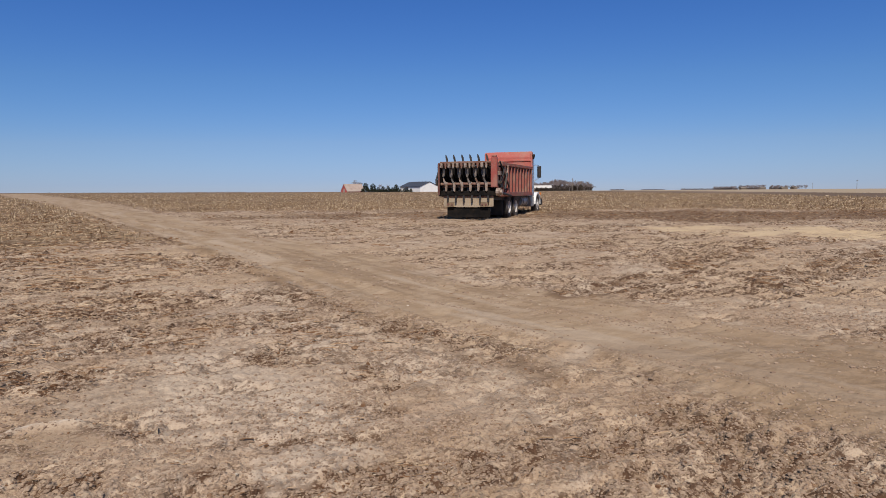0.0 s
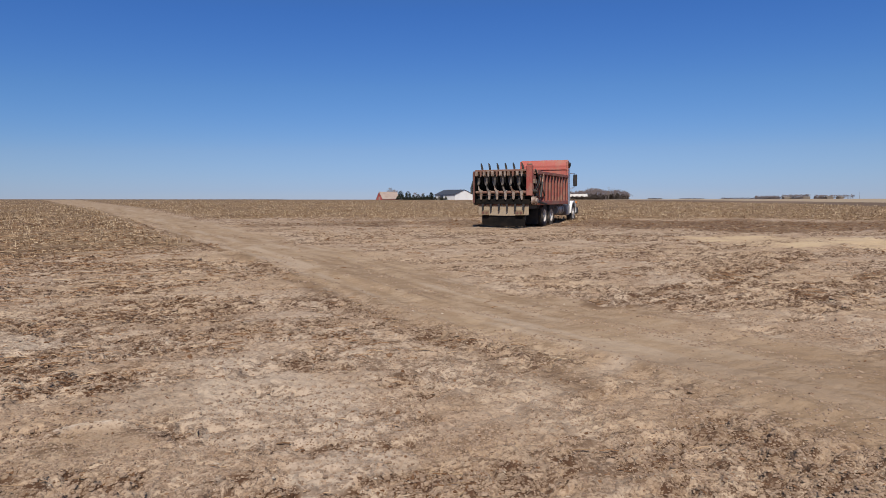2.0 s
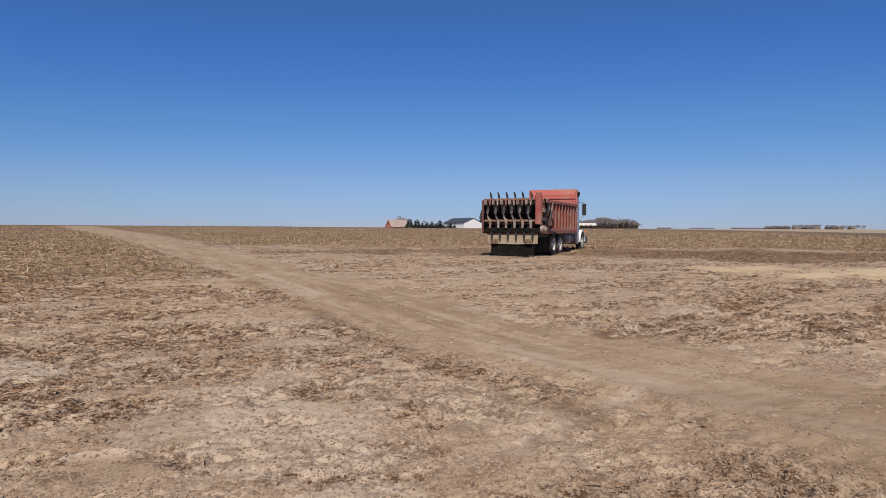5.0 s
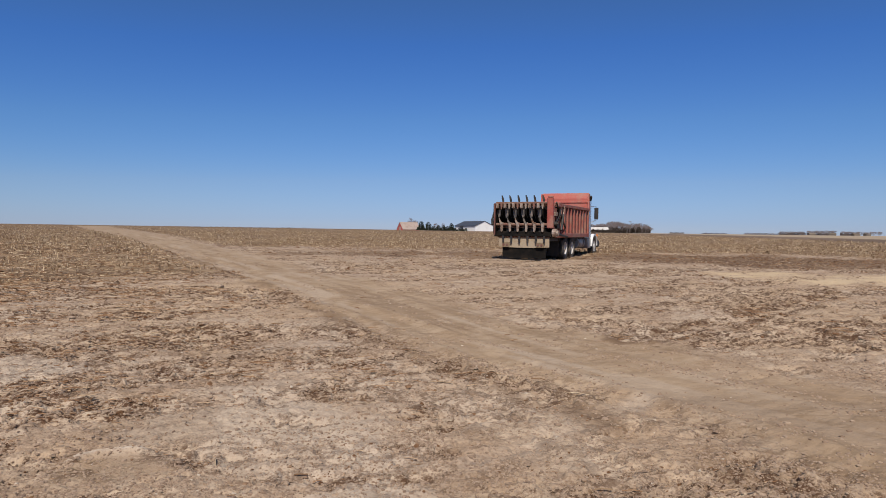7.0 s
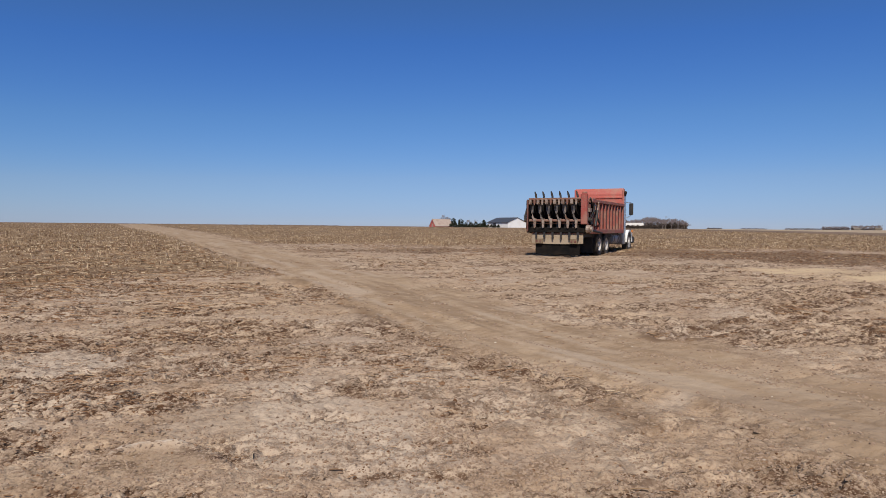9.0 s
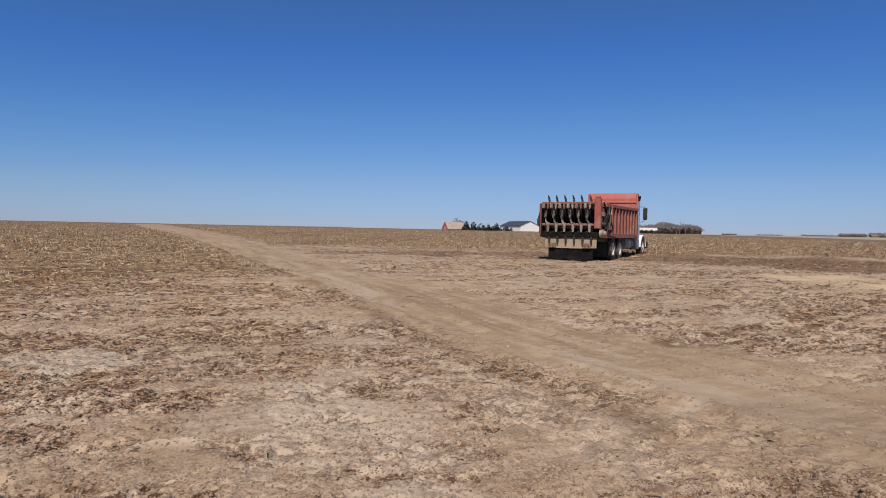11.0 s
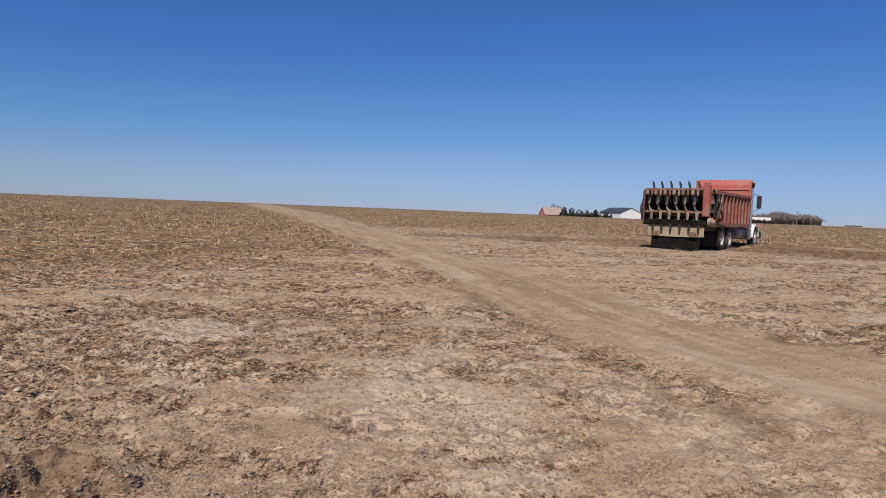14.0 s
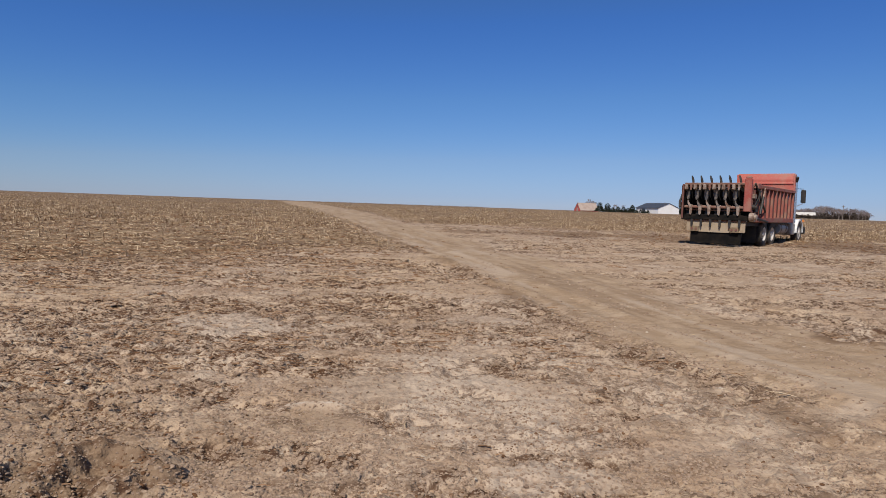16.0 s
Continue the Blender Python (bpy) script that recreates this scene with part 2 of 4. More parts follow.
DRIFTS = [(-1.58, 4.95, 0.24, 0.15, 10), (-0.6, 4.42, 0.3, 0.16, -10), (-3.75, 7.7, 0.9, 0.3, 5), (-4.5, 6.9, 0.7, 0.3, 5), (-4.2, 9.1, 1.0, 0.4, 0),
          (-1.72, 9.31, 0.5, 0.2, 20), (-4.84, 8.5, 0.8, 0.3, 0), (-3.14, 4.82, 0.55, 0.09, 25), (-0.36, 6.78, 0.24, 0.12, 0), (-3.86, 5.88, 0.6, 0.25, 15),
          (-3.8, 3.26, 0.45, 0.25, 10), (-3.74, 4.02, 0.35, 0.3, 0), (-1.66, 7.03, 0.5, 0.22, -20), (-2.45, 3.25, 0.5, 0.2, 10), (4.7, 11.9, 0.7, 0.4, 30), (5.5, 9.8, 0.5, 0.2, 20)]
ARC = [(-4.6, 6.9, 0.20), (-2.9, 7.35, 0.20), (-1.47, 7.17, 0.20), (-0.66, 6.84, 0.20), (-0.09, 6.2, 0.20), (0.45, 5.39, 0.20), (0.67, 4.65, 0.2), (0.75, 3.4, 0.2)]
ARC_2 = [(-4.2, 5.55, 0.18), (-2.89, 5.95, 0.18), (-1.7, 6.2, 0.18), (-0.78, 5.95, 0.18), (-0.35, 5.5, 0.18), (0.05, 4.89, 0.18), (0.3, 4.2, 0.18), (0.4, 3.36, 0.18)]
MARK_2 = [(5.2, 10.0, 0.3), (7.4, 12.0, 0.3), (9.2, 13.2, 0.35), (13.0, 15.0, 0.35)]


def blob(x, y, cx, cy, rx, ry, turn, seed):
    c, s = math.cos(radians(turn)), math.sin(radians(turn))
    u, v = ((x - cx) * c + (y - cy) * s) / rx, (-(x - cx) * s + (y - cy) * c) / ry
    d = np.sqrt(u * u + v * v) + (grain(x, y, 0.7 * min(rx, ry), seed) - 0.5) * 0.9 + (grain(x, y, 0.25 * min(rx, ry), seed + 50) - 0.5) * 0.4
    return 1 - step(d, 0.72, 1.1)


def rim_arc(x, y):
    """The far left part of the rim of the print in the mud."""
    turn = np.arctan2((y - 3.72) / 0.40, -(x + 2.38) / 0.42)
    return step(turn, 0.15, 0.55) * (1 - step(turn, 1.4, 1.8))


def soils(x, y):
    """How far each place is driven smooth, under stubble, pale (dry soil and the sunlit rim), dark, sandy, of another
    field, strewn with trash.
    """
    side, wide, run = along(x, y, LANE)
    wob = (grain(x, y, 2.2, 3) - 0.5) * 1.1 + (grain(x, y, 0.6, 4) - 0.5) * 0.5
    tread = 1 - step(np.abs(side) + wob, wide * 0.7, wide * 1.3)
    edge = (grain(x, y, 5.0, 7) - 0.5) * 6 + (grain(x, y, 1.3, 8) - 0.5) * 2.5
    ahead = step(y + 0.1 * x + edge, 34, 42) * step(-side, wide * 0.9, wide * 1.6 + 0.8)
    into = (-x - 8.3 - 0.43 * (17.3 - y)) / 1.09 + edge * 0.28
    left = step(into, -0.6, 1.6) * step(side, wide * 0.9, wide * 1.3 + 0.4)
    stub = np.clip(np.maximum(ahead, left), 0, 1)
    pale = np.maximum.reduce([blob(x, y, -0.78, 3.65, 0.36, 0.33, 20, 12) * 0.75, blob(x, y, -4.9, 6.35, 1.0, 0.55, 15, 13) * 0.82,
                              blob(x, y, -1.75, 4.75, 1.0, 1.1, 10, 14) * 0.65, blob(x, y, -0.75, 6.0, 1.5, 0.75, -20, 98) * 0.45, blob(x, y, -3.6, 9.6, 1.6, 0.5, 10, 18) * 0.4,
                              blob(x, y, -2.3, 8.1, 0.9, 0.35, 30, 22) * 0.5, blob(x, y, 0.5, 10.6, 1.4, 0.4, -40, 23) * 0.4])
    # the print's sunlit rim is painted pale, and its hollow coloured darker
    print_d = np.hypot((x + 2.38) / 0.42, (y - 3.72) / 0.40)
    rim = 0.95 * step(1.5 * np.exp(-((print_d - 1.0) / 0.075) ** 2) * rim_arc(x, y), 0.25, 1.0)
    pale = np.maximum(pale, rim)
    inside = (1 - step(print_d, 0.78, 0.93)) * step(y - 3.72 - 0.5 * (x + 2.38), -0.14, 0.10)
    tread = np.maximum(tread, 0.55 * inside)
    s, w, _ = along(x, y, CROSS)
    pale = np.maximum(pale, 0.65 * (1 - step(np.abs(s), w * 0.3, w * 1.3)) * (0.4 + 0.6 * grain(x, y, 0.5, 29)))
    stripe = grain(side, run / 14.0, 0.30, 28) * 0.6 + grain(side, run / 9.0, 0.11, 30) * 0.4
    pale = np.maximum(pale, 0.62 * step(stripe, 0.56, 0.74) * tread * (0.35 + 0.65 * grain(side, run / 5.0, 0.4, 36)))
    arcs = np.zeros(x.shape)
    for line in (ARC, ARC_2):
        s, w, _ = along(x, y, line)
        s = s + (grain(x, y, 0.9, 33) - 0.5) * 0.16
        worn = step(grain(x, y, 0.45, 44), 0.2, 0.6)
        pale = np.maximum(pale, (0.45 if line is ARC else 0.2) * (1 - step(np.abs(s), w * 0.35, w * 0.8)) * worn)
        arcs = np.maximum(arcs, (1 - step(np.abs(np.abs(s) - w * 1.45), w * 0.3, w * 0.8)) * worn)
    sand = np.maximum.reduce([blob(x, y, 9.8, 20.6, 3.4, 1.9, -14, 11), blob(x, y, 12.6, 18.6, 4.2, 2.0, -20, 71), blob(x, y, 17.5, 23.0, 3.2, 0.9, -14, 24) * 0.7])
    sand = sand * (0.25 + 0.75 * step(grain(x, y, 1.7, 46) * 0.6 + grain(x, y, 0.5, 47) * 0.4, 0.25, 0.6))
    dark = np.maximum(blob(x, y, 16.5, 29.0, 12.0, 5.2, -14, 15), blob(x, y, 1.0, 32.5, 13.0, 3.6, 0, 16) * 0.75)
    # the heap at (-3.15, 2.6): dark clods, their deep shadows painted in as well
    dark = np.maximum.reduce([dark, blob(x, y, 3.3, 4.6, 2.0, 1.7, -30, 72) * 0.35, blob(x, y, -3.7, 3.0, 1.1, 0.7, 0, 73) * 0.35, blob(x, y, -3.15, 2.6, 0.65, 0.4, 20, 19) * 0.85, blob(x, y, 0.45, 3.7, 1.0, 0.75, 20, 25) * 0.3,
                              blob(x, y, -3.9, 7.4, 1.5, 0.4, 8, 26) * 0.3, blob(x, y, -2.6, 4.7, 0.5, 0.7, 8, 27) * 0.3])
    for line in (MARK, MARK_2):
        s, w, _ = along(x, y, line)
        dark = np.maximum(dark, (1 - step(np.abs(np.abs(s) - 0.28), 0.06, 0.2)) * step(grain(x, y, 0.35, 21), 0.2, 0.6))
    dark = np.maximum(dark, 0.42 * step(stripe, 0.42, 0.26) * tread)
    dark = np.maximum(dark, 0.3 * arcs * (1 - pale) * (1 - tread))
    ridge = np.exp(-((side - wide * 1.05) / 0.24) ** 2) * step(grain(x, y, 0.4, 91), 0.25, 0.55) * (1 - step(run, 45, 90))
    dark = np.maximum(dark, 0.8 * ridge)
    # hollow of the print toned down so that its rim reads
    dark = np.maximum(dark, 0.4 * inside) * (1 - sand)
    far = step(x, 39.5, 41.5) * step(y, 30, 40) + step(x, 57, 60) * step(y, 30, 40)
    su, sv = streak(x, y, 3.6)
    clump = step(grain(su, sv, 0.75, 52) * 0.48 + grain(su, sv, 0.28, 53) * 0.32 + grain(su, sv, 0.11, 59) * 0.20, 0.425, 0.535)
    trash = step(side - wide, -0.1, 2.0) * np.maximum(clump, 0.6 * step(grain(su, sv, 0.35, 60), 0.5, 0.7) * step(-x, 3, 9))
    for k, (cx, cy, rx, ry, turn) in enumerate(DRIFTS):
        heap = blob(x, y, cx, cy, rx * 1.15, ry * 1.15, turn, 80 + k)
        trash, clump = np.maximum(trash, heap), np.maximum(clump, heap)
    crumbly = np.maximum(blob(x, y, 0.45, 3.7, 1.0, 0.75, 20, 25), blob(x, y, 0.75, 4.6, 1.3, 0.4, -62, 97))
    clump = clump * (1 - 0.7 * np.clip(pale, 0, 1))
    clump = np.maximum(clump, 0.45 * crumbly * step(grain(x, y, 0.16, 45), 0.35, 0.65))
    trash = np.maximum(trash, np.maximum(dark * 0.8, (0.25 + 0.35 * step(y, 12, 24)) * step(grain(x, y, 1.0, 54) * 0.6 + grain(x, y, 0.35, 58) * 0.4, 0.48, 0.68))) * (1 - 0.9 * tread) * (1 - 0.85 * pale) * (1 - 0.9 * sand)
    stub = stub * (1 - step(far, 0.3, 0.7))
    return tread * (1 - stub), stub, pale, np.clip(dark, 0, 1), sand, far, np.clip(trash, 0, 1), clump


def relief(x, y, tread, stub, clump):
    """Clods, wheel ruts and hummocks, in metres."""
    rough = 1 - 0.8 * tread
    h = (grain(x, y, 1.4, 31) - 0.5) * 0.04 + (grain(x, y, 0.45, 32) - 0.5) * 0.04 * rough
    patch = (0.22 + 0.85 * clump) * rough
    su, sv = streak(x, y, 3.0)
    # ragged streaks, and clods with creases between them
    h += np.abs(grain(su, sv, 0.20, 33) - 0.5) * -0.11 * patch
    wx, wy = x + 0.05 * grain(x, y, 0.11, 92), y + 0.05 * grain(x, y, 0.11, 93)
    h += (np.abs(grain(wx, wy, 0.15, 34) - 0.5) * 0.10 - 0.025) * patch
    h += (np.abs(grain(wx, wy, 0.075, 40) - 0.5) * 0.07 + np.abs(grain(wx, wy, 0.04, 35) - 0.5) * 0.045 - 0.03) * (0.5 * rough + 0.5 * patch)
    side, wide, run = along(x, y, LANE)
    fade = 1 - step(np.hypot(x, y), 50, 120)
    h += 0.07 * np.exp(-((side - wide * 1.05) / 0.16) ** 2) * step(grain(x, y, 0.22, 48), 0.3, 0.7) * fade * step(run, 12, 17)
    for at, deep in ((-0.95, 0.022), (0.85, 0.03), (1.45, 0.03)):
        d = np.abs(side - at - (grain(run, run * 0, 4.0, 41) - 0.5) * 0.5)
        broken = 0.3 + 0.7 * grain(x, y, 0.8, 42)
        h += (-deep * (1 - step(d, 0.10, 0.30)) + 0.8 * deep * np.exp(-((d - 0.36) / 0.08) ** 2)) * fade * broken
    for line, deep in ((CROSS, 0.012), (ARC, 0.010), (ARC_2, 0.010), (MARK, 0.04), (MARK_2, 0.035)):
        s, w, _ = along(x, y, line)
        h += (-deep * (1 - step(np.abs(s), w * 0.3, w * 0.9)) + 0.8 * deep * np.exp(-((np.abs(s) - w) / 0.1) ** 2)) * (0.4 + 0.6 * grain(x, y, 0.4, 43))
    # a smooth print in the mud with a rim on its far side
    dx, dy = (x + 2.38) / 0.42, (y - 3.72) / 0.40
    d = np.hypot(dx, dy)
    h = h * (1 - 0.8 * (1 - step(d, 0.95, 1.25)) * step(dy - 0.5 * dx, -0.3, 0.3))
    h += 0.045 * np.exp(-((d - 1.0) / 0.12) ** 2) * rim_arc(x, y) - 0.02 * (1 - step(d, 0.5, 0.95))
    h += 0.12 * (1 - step(np.hypot((x + 3.15) / 0.75, (y - 2.6) / 0.45), 0.4, 1.0)) * (step(grain(x, y, 0.15, 38), 0.25, 0.7) + 0.7 * grain(x, y, 0.07, 39) - 0.6)
    h += stub * (grain(x, y, 0.75, 37) - 0.5) * 0.08
    return h


def height(x, y):
    x, y = np.atleast_1d(np.asarray(x, float)), np.atleast_1d(np.asarray(y, float))
    tread, stub, *_, clump = soils(x, y)
    return lie(x, y) + relief(x, y, tread, stub, clump)


# one sheet, finest where one walks, out to the horizon
rings = np.concatenate([np.linspace(0.0, 2.0, 5), 2.1 * np.exp(np.arange(0, 240) * 0.0055), 7.9 * np.exp(np.arange(0, 200) * 0.0060), 26.3 * np.exp(np.arange(0, 160) * 0.0119),
                        178.0 * np.exp(np.arange(0, 82) * 0.04)])
turns = np.radians(np.concatenate([np.arange(-66, 44, 0.17), np.arange(44, 293, 4.0)]))
rr, tt = np.meshgrid(rings[1:], turns, indexing="ij")
gx, gy = rr * np.sin(tt), rr * np.cos(tt)
gx, gy = np.append(gx.ravel(), 0.0), np.append(gy.ravel(), 0.0)
tread, stub, pale, dark, sand, far, trash, clump = soils(gx, gy)
gz = lie(gx, gy) + relief(gx, gy, tread, stub, clump) * (1 - step(np.hypot(gx, gy), 90, 160))
nr, nt = rr.shape
idx = np.arange(nr * nt).reshape(nr, nt)
nxt = np.roll(idx, -1, axis=1)
quads = np.stack([idx[:-1], idx[1:], nxt[1:], nxt[:-1]], axis=-1).reshape(-1, 4)
me = bpy.data.meshes.new("ground")
fan = [(nr * nt, int(idx[0, i]), int(nxt[0, i])) for i in range(nt)]
me.from_pydata(np.stack([gx, gy, gz], axis=1).tolist(), [], quads.tolist() + fan)
me.polygons.foreach_set("use_smooth", np.ones(len(me.polygons), bool))
for key, values in (("tread", tread), ("stub", stub), ("pale", pale), ("dark", dark), ("sand", sand), ("far_field", far), ("trash", trash), ("clump", clump)):
    me.attributes.new(key, "FLOAT", "POINT").data.foreach_set("value", values.astype(np.float32))
me.materials.append(M_SOIL)
ground = tagged(new("ground", me), "dry brown harvested field with wheel tracks and pale patches", "ground", kind="structure")

# ---- loose stuff on the field ----
rng = np.random.default_rng(5)


def stuff(name, verts, faces, material, label, category):
    me = bpy.data.meshes.new(name)
    me.from_pydata(verts.reshape(-1, 3).tolist(), [], faces.reshape(-1, faces.shape[-1]).tolist())
    me.materials.append(material)
    return tagged(new(name, me), label, category, kind="stuff")


def scatter(n, near, far, from_deg, to_deg):
    """n places, even over a sector of the field."""
    r = np.sqrt(rng.uniform(near * near, far * far, n))
    a = np.radians(rng.uniform(from_deg, to_deg, n))
    return r * np.sin(a), r * np.cos(a)


def stalks(x, y, tall, thick):
    """Three-sided cut stalks that lean their own way."""
    n = len(x)
    z = height(x, y)
    lean, way = np.abs(rng.normal(0, 0.75, n)), rng.uniform(0, 6.283, n)
    tx, ty = tall * np.sin(lean) * np.cos(way), tall * np.sin(lean) * np.sin(way)
    v = np.zeros((n, 6, 3))
    for i in range(3):
        a = way + i * 2.094
        for top in (0, 1):
            v[:, i + 3 * top] = np.stack([x + thick * np.cos(a) + top * tx, y + thick * np.sin(a) + top * ty,
                                          z - 0.02 + top * (tall * np.cos(lean) + 0.02)], axis=1)
    base = np.arange(n)[:, None, None] * 6
    f = base + np.array([[0, 1, 4, 3], [1, 2, 5, 4], [2, 0, 3, 5]])[None]
    return v, f


def blades(x, y, long, wide, lift):
    """Bent leaf strips and split stalks that lie on the soil."""
    n = len(x)
    z = height(x, y)
    way = np.where(rng.random(n) < 0.6, rng.normal(0.35, 0.4, n), rng.uniform(0, 6.283, n))
    bend = way + rng.normal(0, 0.5, n)
    v = np.zeros((n, 6, 3))
    px, py = x.copy(), y.copy()
    for i, a in enumerate((way, bend, bend)):
        up = z + 0.008 + lift * (0.15, 1.0, 0.35)[i] * rng.uniform(0.3, 1.0, n)
        for s in (0, 1):
            v[:, 2 * i + s] = np.stack([px + (s - 0.5) * wide * -np.sin(a), py + (s - 0.5) * wide * np.cos(a),
                                        up + (s - 0.5) * wide * 0.7], axis=1)
        px, py = px + np.cos(a) * long * 0.5, py + np.sin(a) * long * 0.5
    base = np.arange(n)[:, None, None] * 6
    f = base + np.array([[0, 1, 3, 2], [2, 3, 5, 4]])[None]
    return v, f


def where(x, y, chance):
    keep = rng.random(len(x)) < chance
    return x[keep], y[keep]


# standing corn stubble and its fallen leaves
sv, sf, bv, bf, start_s, start_b = [], [], [], [], 0, 0
for near, far, n, grow in ((12, 32, 26000, 1.0), (32, 60, 44000, 1.1), (60, 110, 40000, 1.4), (110, 230, 34000, 2.0)):
    x, y = scatter(n, near, far, -62, 42)
    _, st, *_ = soils(x, y)
    x, y = where(x, y, st * (0.2 + 0.8 * step(grain(x, y, 1.6, 51), 0.3, 0.6)) * (0.16 if near < 30 else 0.85))
    v, f = stalks(x, y, rng.uniform(0.04, 0.17, len(x)) * min(grow, 1.25), rng.uniform(0.010, 0.018, len(x)) * grow)
    sv.append(v), sf.append(f + start_s)
    start_s += v.shape[0] * 6
    x, y = scatter(int(n * (2.6 if near < 30 else 1.4)), near, far, -62, 42)
    _, st, *_ = soils(x, y)
    x, y = where(x, y, st * (0.75 if near < 30 else 0.62) * (0.15 + 0.85 * step(grain(*streak(x, y, 2.5), 0.4, 55), 0.35, 0.65)))
    v, f = blades(x, y, rng.uniform(0.08, 0.34, len(x)) * (0.7 if near < 30 else 1.0), rng.uniform(0.010, 0.030, len(x)) * (0.6 if near < 30 else grow), rng.uniform(0.0, 0.10, len(x)) * (0.6 if near < 30 else 1.0))
    bv.append(v), bf.append(f + start_b)
    start_b += v.shape[0] * 6
stuff("corn_stubble", np.concatenate(sv), np.concatenate(sf), M_STALK, "cut dry corn stalks standing in the field", "corn stubble")

# pale straws strewn over the bare part too
x, y = scatter(26000, 2.6, 26, -64, 44)
tr, st, pa, da, sa, fa, ta, cl = soils(x, y)
x, y = where(x, y, (0.006 + 0.12 * ta + 0.12 * st) * (1 - 0.97 * tr))
v, f = blades(x, y, np.minimum(rng.lognormal(-1.9, 0.5, len(x)), 0.04 * np.hypot(x, y)), rng.uniform(0.003, 0.008, len(x)), rng.uniform(0.0, 0.02, len(x)))
bv.append(v), bf.append(f + start_b)
stuff("corn_leaves", np.concatenate(bv), np.concatenate(bf), M_STALK, "dry straw-coloured corn leaves and husks on the field", "corn leaves")

# trampled trash, in drifts
bv, bf, start_b = [], [], 0
for near, far, n, long, wide in ((2.4, 6, 8000, 0.05, 0.0045), (6, 11, 30000, 0.09, 0.0065), (11, 20, 70000, 0.12, 0.012), (20, 45, 80000, 0.10, 0.022)):
    x, y = scatter(n, near, far, -64, 44)
    tr, st, pa, da, sa, fa, ta, cl = soils(x, y)
    x, y = where(x, y, np.maximum(ta * 0.55, st * (0.8 if near < 20 else 0.5)) * (0.06 + 0.94 * step(grain(*streak(x, y, 2.2), 0.24, 56), 0.45, 0.68)))
    v, f = blades(x, y, long * rng.lognormal(-0.2, 0.5, len(x)), wide * rng.uniform(0.5, 1.4, len(x)), rng.uniform(0.0, 0.2, len(x)) * long)
    bv.append(v), bf.append(f + start_b)
    start_b += v.shape[0] * 6
stuff("corn_trash", np.concatenate(bv), np.concatenate(bf), M_TRASH, "trampled brown stalks and leaf bits in drifts", "corn trash")

# dark lumps among the trash, and crumbs and clods of earth
RING = [(math.cos(a), math.sin(a)) for a in (0.2, 1.3, 2.3, 3.4, 4.5, 5.4)]
BALL_V = np.array([(x, y, -0.6) for x, y in RING] + [(x * 0.9, y * 0.9, 0.25) for x, y in RING] + [(x * 0.45, y * 0.45, 0.65) for x, y in RING[::2]], float)
BALL_F = np.array([(i, (i + 1) % 6, 6 + (i + 1) % 6) for i in range(6)] + [(i, 6 + (i + 1) % 6, 6 + i) for i in range(6)]
                  + [(6 + i, 6 + (i + 1) % 6, 12 + i // 2) for i in range(6)] + [(6 + (2 * i + 2) % 6, 12 + (i + 1) % 3, 12 + i) for i in range(3)] + [(12, 13, 14)])


def lumps(x, y, s):
    k = len(x)
    v = BALL_V[None] * (1 + rng.uniform(-0.3, 0.3, (k, len(BALL_V), 3)))
    spin = rng.uniform(0, 6.283, k)
    c, sn = np.cos(spin)[:, None], np.sin(spin)[:, None]
    v = np.stack([v[..., 0] * c - v[..., 1] * sn, v[..., 0] * sn + v[..., 1] * c, v[..., 2]], axis=-1)
    v = v * s[:, None, None] * np.stack([rng.uniform(0.8, 1.6, k), rng.uniform(0.8, 1.6, k), rng.uniform(0.5, 1.0, k)], axis=1)[:, None, :]
    return v + np.stack([x, y, height(x, y) + 0.15 * s], axis=1)[:, None, :]


cv, cf, start_c = [], [], 0
for near, far, n, size in ((2.4, 5.5, 24000, 0.0050), (5.5, 10.0, 26000, 0.008), (10, 20, 30000, 0.012), (20, 42, 36000, 0.022)):
    x, y = scatter(n, near, far, -64, 44)
    tr, st, pa, da, sa, fa, ta, cl = soils(x, y)
    heap = (np.hypot((x + 3.15) / 0.75, (y - 2.55) / 0.5) < 1.0) * 0.9
    x, y = where(x, y, np.maximum.reduce([ta * 0.7, heap, 0.012 + 0 * ta]) * (1 - tr) * (0.1 + 0.9 * step(grain(x, y, 0.22, 57), 0.4, 0.7)))
    big = 1 + 0.15 * (np.hypot((x + 3.15) / 0.75, (y - 2.55) / 0.5) < 1.0)
    v = lumps(x, y, np.minimum(size * big * rng.lognormal(0.0, 0.45, len(x)), size * 3 * big))
    cv.append(v), cf.append(BALL_F[None] + np.arange(len(x))[:, None, None] * len(BALL_V) + start_c)
    start_c += len(x) * len(BALL_V)
stuff("rotted_clumps", np.concatenate(cv), np.concatenate(cf), M_CLUMP, "dark brown clumps of rotted trash and soil", "soil clumps")
cv, cf, start_c = [], [], 0
